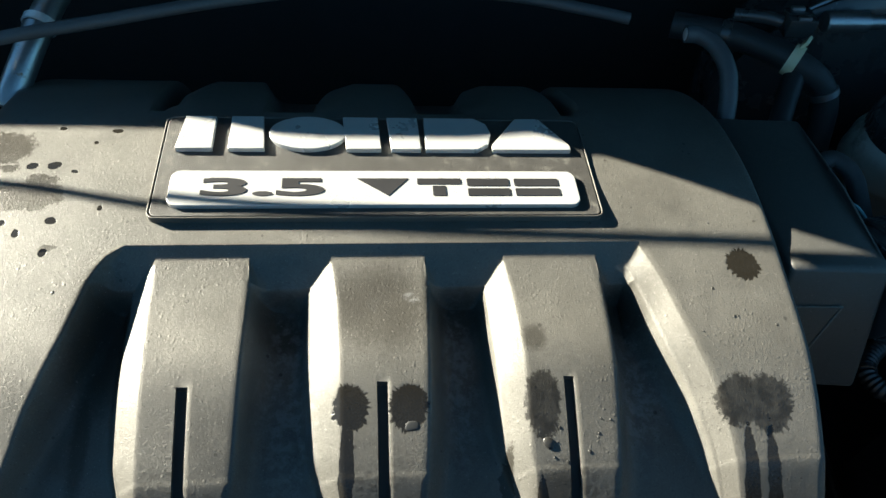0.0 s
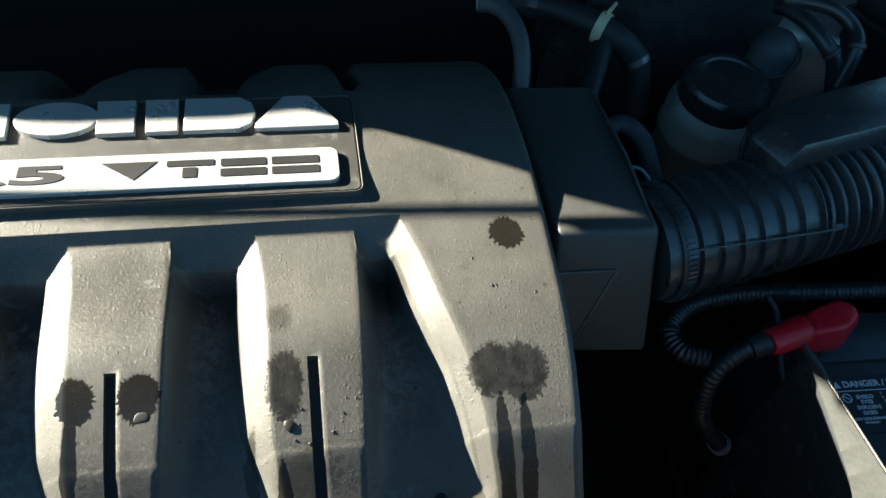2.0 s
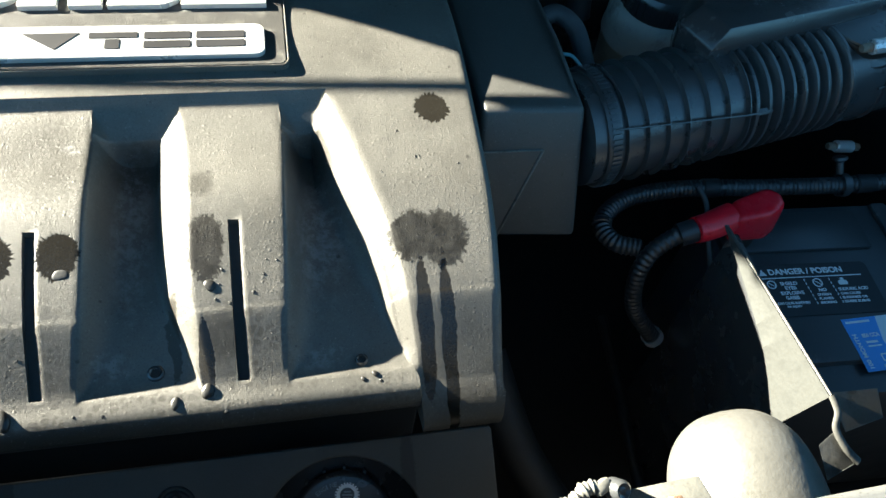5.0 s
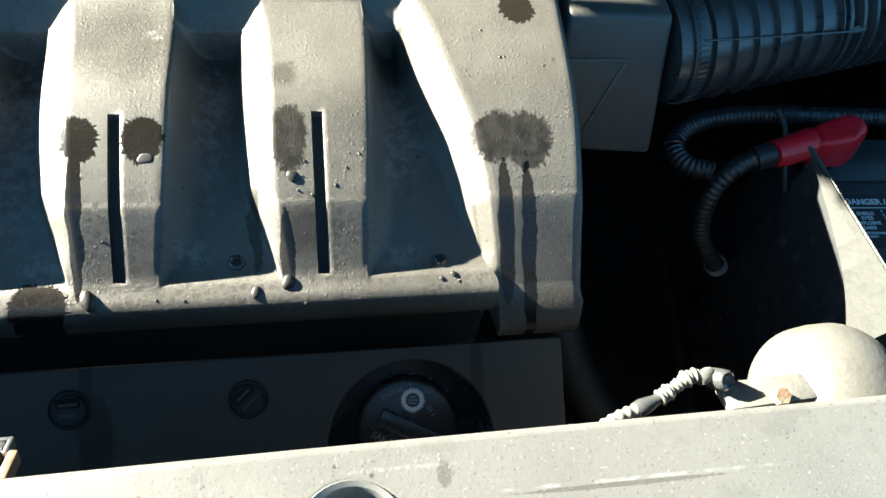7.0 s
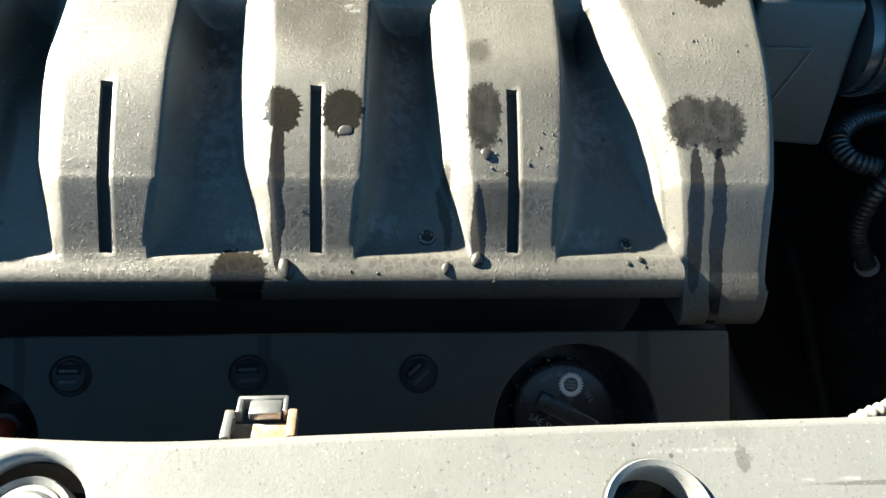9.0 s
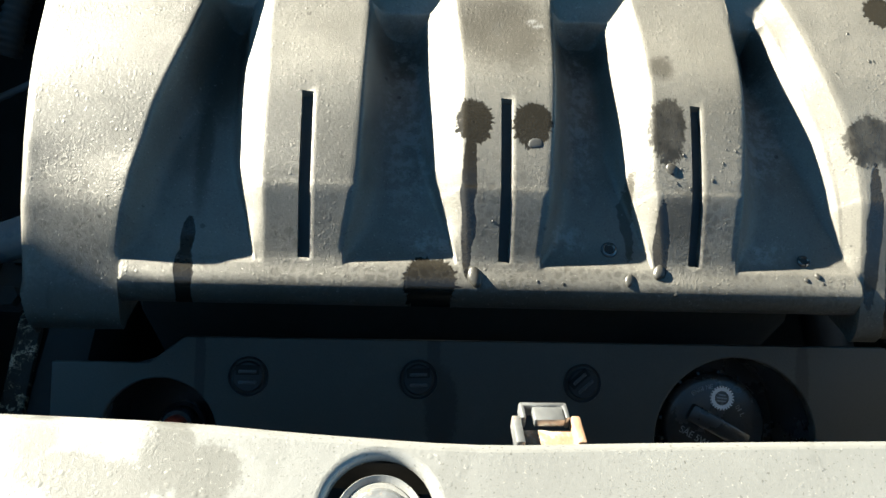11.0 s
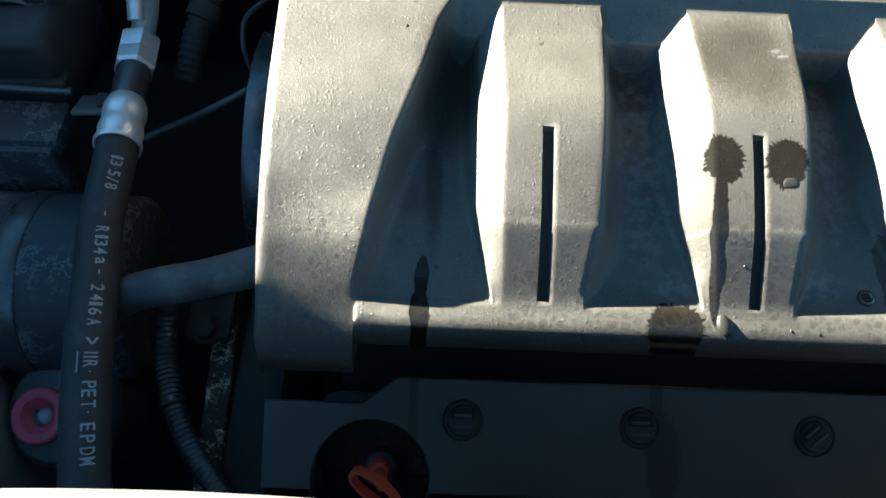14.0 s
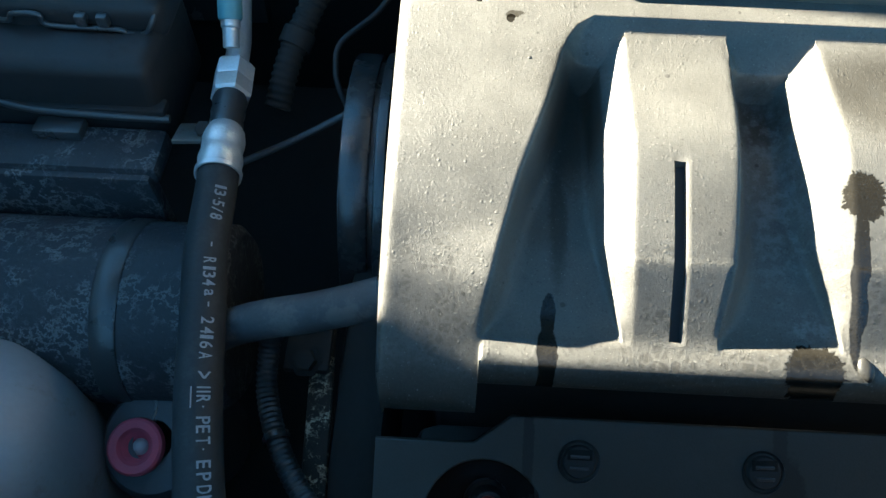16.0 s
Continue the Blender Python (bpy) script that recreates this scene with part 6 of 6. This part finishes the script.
def relay_box():
    ob = thing("relay_box", "black plastic relay box with moulded catches", "relay box", (-0.42, 0.31, -0.12))
    # body and lid take the darker black in place of shade falling there
    part("body", block((0.13, 0.085, 0.07), (-0.430, 0.330, -0.100), 0.008, None, 3), M["flat_shaded_black"], ob)
    part("lid", block((0.137, 0.060, 0.030), (-0.430, 0.352, -0.062), 0.010, None, 4), M["flat_shaded_black"], ob)
    part("lip", sweep([(-0.466, 0.3215, -0.060), (-0.4545, 0.3200, -0.060), (-0.4490, 0.3195, -0.0545), (-0.4340, 0.3195, -0.0545), (-0.4295, 0.3195, -0.062), (-0.3900, 0.3195, -0.063), (-0.3840, 0.3195, -0.066), (-0.3735, 0.3200, -0.066), (-0.3675, 0.3225, -0.058), (-0.3655, 0.335, -0.050)], 0.0017, 8, 10), M["rubber"], ob, "dusty rounded lip")
    part("rail", block((0.050, 0.0045, 0.006), (-0.405, 0.3190, -0.068), 0.001), M["flat_shaded_black"], ob)
    for x in (-0.4090, -0.3960):
        part("catch", block((0.007, 0.006, 0.008), (x, 0.3200, -0.057), 0.0015), M["rubber"], ob, "dusty catch")
    part("edge_rib", block((0.030, 0.0016, 0.0016), (-0.420, 0.3165, -0.0715), 0.0005), M["rubber"], ob, "dusty moulded rib")
    part("skirt", block((0.12, 0.012, 0.006), (-0.422, 0.2900, -0.098), 0.002), M["flat_shaded_black"], ob)
    return ob


relay_box()


def nut_plate():
    ob = thing("bolted_tab", "weathered steel tab with a hexagon bolt", "bracket", (-0.335, 0.27, -0.1))
    part("tab", block((0.032, 0.022, 0.003), (-0.3355, 0.271, -0.098), 0.0008, pose(0, 0, 0, -20, 0, 4)), M["sheet"], ob)
    part("bolt", lathe([(0.0, 0.006), (0.0048, 0.006), (0.0053, 0.005), (0.0053, 0.0), (0.0070, 0.0), (0.0070, -0.001)], (-0.3335, 0.271, -0.0965), (0, -0.3, 0.95), 6), M["grime"], ob, "dark hexagon bolt", 20)
    return ob


nut_plate()


def washer_tank():
    ob = thing("washer_tank", "milky white plastic fluid tank", "tank", (-0.43, 0.1, -0.3))
    prof = [(0.0, 0.065), (0.02, 0.063), (0.04, 0.054), (0.055, 0.038), (0.064, 0.015), (0.068, -0.02), (0.070, -0.12)]
    part("body", lathe(prof, (-0.446, 0.093, -0.174), (0.05, 0.1, 1), 48), M["tank"], ob)
    part("filler_neck", lathe([(0.0, 0.012), (0.011, 0.012), (0.012, 0.010), (0.012, -0.004)], (-0.462, 0.070, -0.112), (0.0, -0.1, 1), 24), M["tank"], ob)
    return ob


washer_tank()


def capped_mount():
    ob = thing("capped_filler", "grey filler neck closed by a faded red cap", "filler cap", (-0.36, 0.105, -0.22))
    n = Vector((-0.05, -0.35, 0.93)).normalized()
    c = Vector((-0.360, 0.107, -0.187))
    part("neck", lathe([(0.012, -0.003), (0.030, -0.005), (0.034, -0.010), (0.035, -0.016), (0.035, -0.08)], c + Vector((0.008, 0.004, 0)), n, 40), M["hose"], ob)
    part("cap", lathe([(0.0078, -0.005), (0.0092, -0.001), (0.0108, 0.0012), (0.0150, 0.0022), (0.0164, 0.0010), (0.0168, -0.003)], c, n, 40), M["pink"], ob, "faded red ring cap")
    part("centre", lathe([(0.0, -0.0035), (0.0022, -0.0038), (0.0040, -0.0052), (0.0050, -0.0070), (0.0050, -0.012)], c, n, 32), M["tank"], ob, "pale worn centre")
    part("cone", lathe([(0.0, -0.0095), (0.0040, -0.0080), (0.0064, -0.0055), (0.0086, -0.0020), (0.0096, -0.0010)], c, n, 32), M["pink"], ob, "dark red inner cone")
    part("seam", sweep([c + Vector((0.006, 0.014, 0.0)), c + Vector((0.006, 0.028, 0.004)), c + Vector((-0.012, 0.045, 0.012)), c + Vector((-0.03, 0.060, 0.02))], 0.0014, 5, 6), M["rubber"], ob)
    return ob


capped_mount()
hose("thin_cable", "thin black cable hanging before the relay box", "cable", [(-0.520, 0.330, -0.070), (-0.497, 0.312, -0.076), (-0.478, 0.292, -0.090), (-0.450, 0.285, -0.097), (-0.400, 0.283, -0.099), (-0.360, 0.285, -0.102)], 0.0026, "rubber")
hose("tank_hose", "black hose in front of the white tank", "hose", [(-0.425, 0.060, -0.125), (-0.400, 0.044, -0.135), (-0.375, 0.030, -0.15), (-0.35, 0.012, -0.16)], 0.0085, "rubber")


def belt_case():
    ob = thing("belt_case", "dark belt case with crumbling pale scale", "belt case", (-0.25, 0.12, -0.35))
    part("case", block((0.030, 0.24, 0.16), (-0.2300, 0.150, -0.245), 0.006), M["grime"], ob)
    part("scaled_edge", block((0.014, 0.150, 0.006), (-0.2520, 0.112, -0.166), 0.002, pose(0, 0, 0, 0, 0, 4)), M["scale"], ob, "edge with pale flaking scale")
    part("rusty_tab", block((0.026, 0.05, 0.006), (-0.2620, 0.170, -0.155), 0.002), M["grime"], ob)
    for y in (0.178, 0.150):
        part("bolt", lathe([(0.0, 0.007), (0.0060, 0.007), (0.0065, 0.005), (0.0065, 0.0), (0.0095, 0.0), (0.0095, -0.002)], (-0.2620, y, -0.151), (0, -0.3, 0.95), 6), M["grime"], ob, "", 20)
    return ob


belt_case()


# ---- drops and debris on the cover ----
def on_cover(x, y):
    if y < 0.1125:
        return Vector((x, y, lerp(y, [0.1062, 0.1085, 0.1125], [-0.0604, -0.0580, -0.0545])))
    row = cover_row(y)
    return Vector((x, y, lerp(x, [p[0] for p in row], [p[1] for p in row])))


def drop(x, y, rx, ry, h, m="crumb"):
    p = on_cover(x, y)
    n = (on_cover(x + 0.001, y) - on_cover(x - 0.001, y)).cross(on_cover(x, y + 0.001) - on_cover(x, y - 0.001)).normalized()
    bm = bmesh.new()
    bmesh.ops.create_uvsphere(bm, u_segments=16, v_segments=10, radius=1)
    for v in bm.verts:
        w = 1 + 0.16 * math.sin(3 * v.co.x + 40 * x) * math.cos(2.4 * v.co.y + 70 * y)
        v.co = Vector((v.co.x * rx * w, v.co.y * ry * w, v.co.z * h * 0.6))
    bmesh.ops.transform(bm, matrix=Matrix.Translation(p) @ Vector((0, 0, 1)).rotation_difference(n).to_matrix().to_4x4(), verts=bm.verts)
    return tagged(part("dried_drop", bm, M[m]), "dried drop of grey paint like residue on the cover", "drop", "dried drops on the cover")


for x, y, rx, ry, h in ((-0.0005, 0.1145, 0.0036, 0.0052, 0.0034), (0.0905, 0.1185, 0.0030, 0.0038, 0.0026), (0.0755, 0.1145, 0.0022, 0.0032, 0.0016), (0.0950, 0.1605, 0.0028, 0.0030, 0.0016),
                        (0.099, 0.1090, 0.0018, 0.0014, 0.0014), (0.172, 0.1185, 0.0016, 0.0016, 0.0014), (0.166, 0.1165, 0.0013, 0.0013, 0.0010)):
    drop(x, y, rx, ry, h)
for i, (x, y) in enumerate(((0.1227, 0.1704), (0.1210, 0.1638), (0.1156, 0.1560), (0.1276, 0.1698), (0.1011, 0.1671), (0.0995, 0.1606), (0.0974, 0.1542), (0.1042, 0.1520), (0.0073, 0.1369), (0.1957, 0.2363), (0.1844, 0.2116),
                            (0.0299, 0.1131), (0.0427, 0.1121), (0.1409, 0.1090), (0.1745, 0.1150), (0.2035, 0.2781), (0.2266, 0.2142), (0.2039, 0.2195), (0.2060, 0.2198), (-0.1497, 0.2397))):
    r = 0.0004 + 0.0004 * ((i * 7) % 5) / 4
    grit = drop(x, y, r, r * 1.3, 0.0006)
    tagged(grit, "tiny dark speck of grit stuck on the cover", "grit", "grit on the cover")
    grit.name = "grit"
drop(0.0275, 0.1700, 0.0040, 0.0026, 0.0006, "flat_shaded_black")
for (x, y), (x2, y2) in (((-0.079, 0.2235), (-0.0735, 0.2225)), ((-0.0875, 0.2325), (-0.0855, 0.2320))):
    a, b = on_cover(x, y) + Vector((0, 0, -0.0010)), on_cover(x2, y2) + Vector((0, 0, -0.0010))
    tagged(part("debris", sweep([a, b], 0.0004 if x > -0.08 else 0.0008, 3, 6), M["ink"]), "tiny dark bit of debris on a rib", "debris", "debris on the cover")
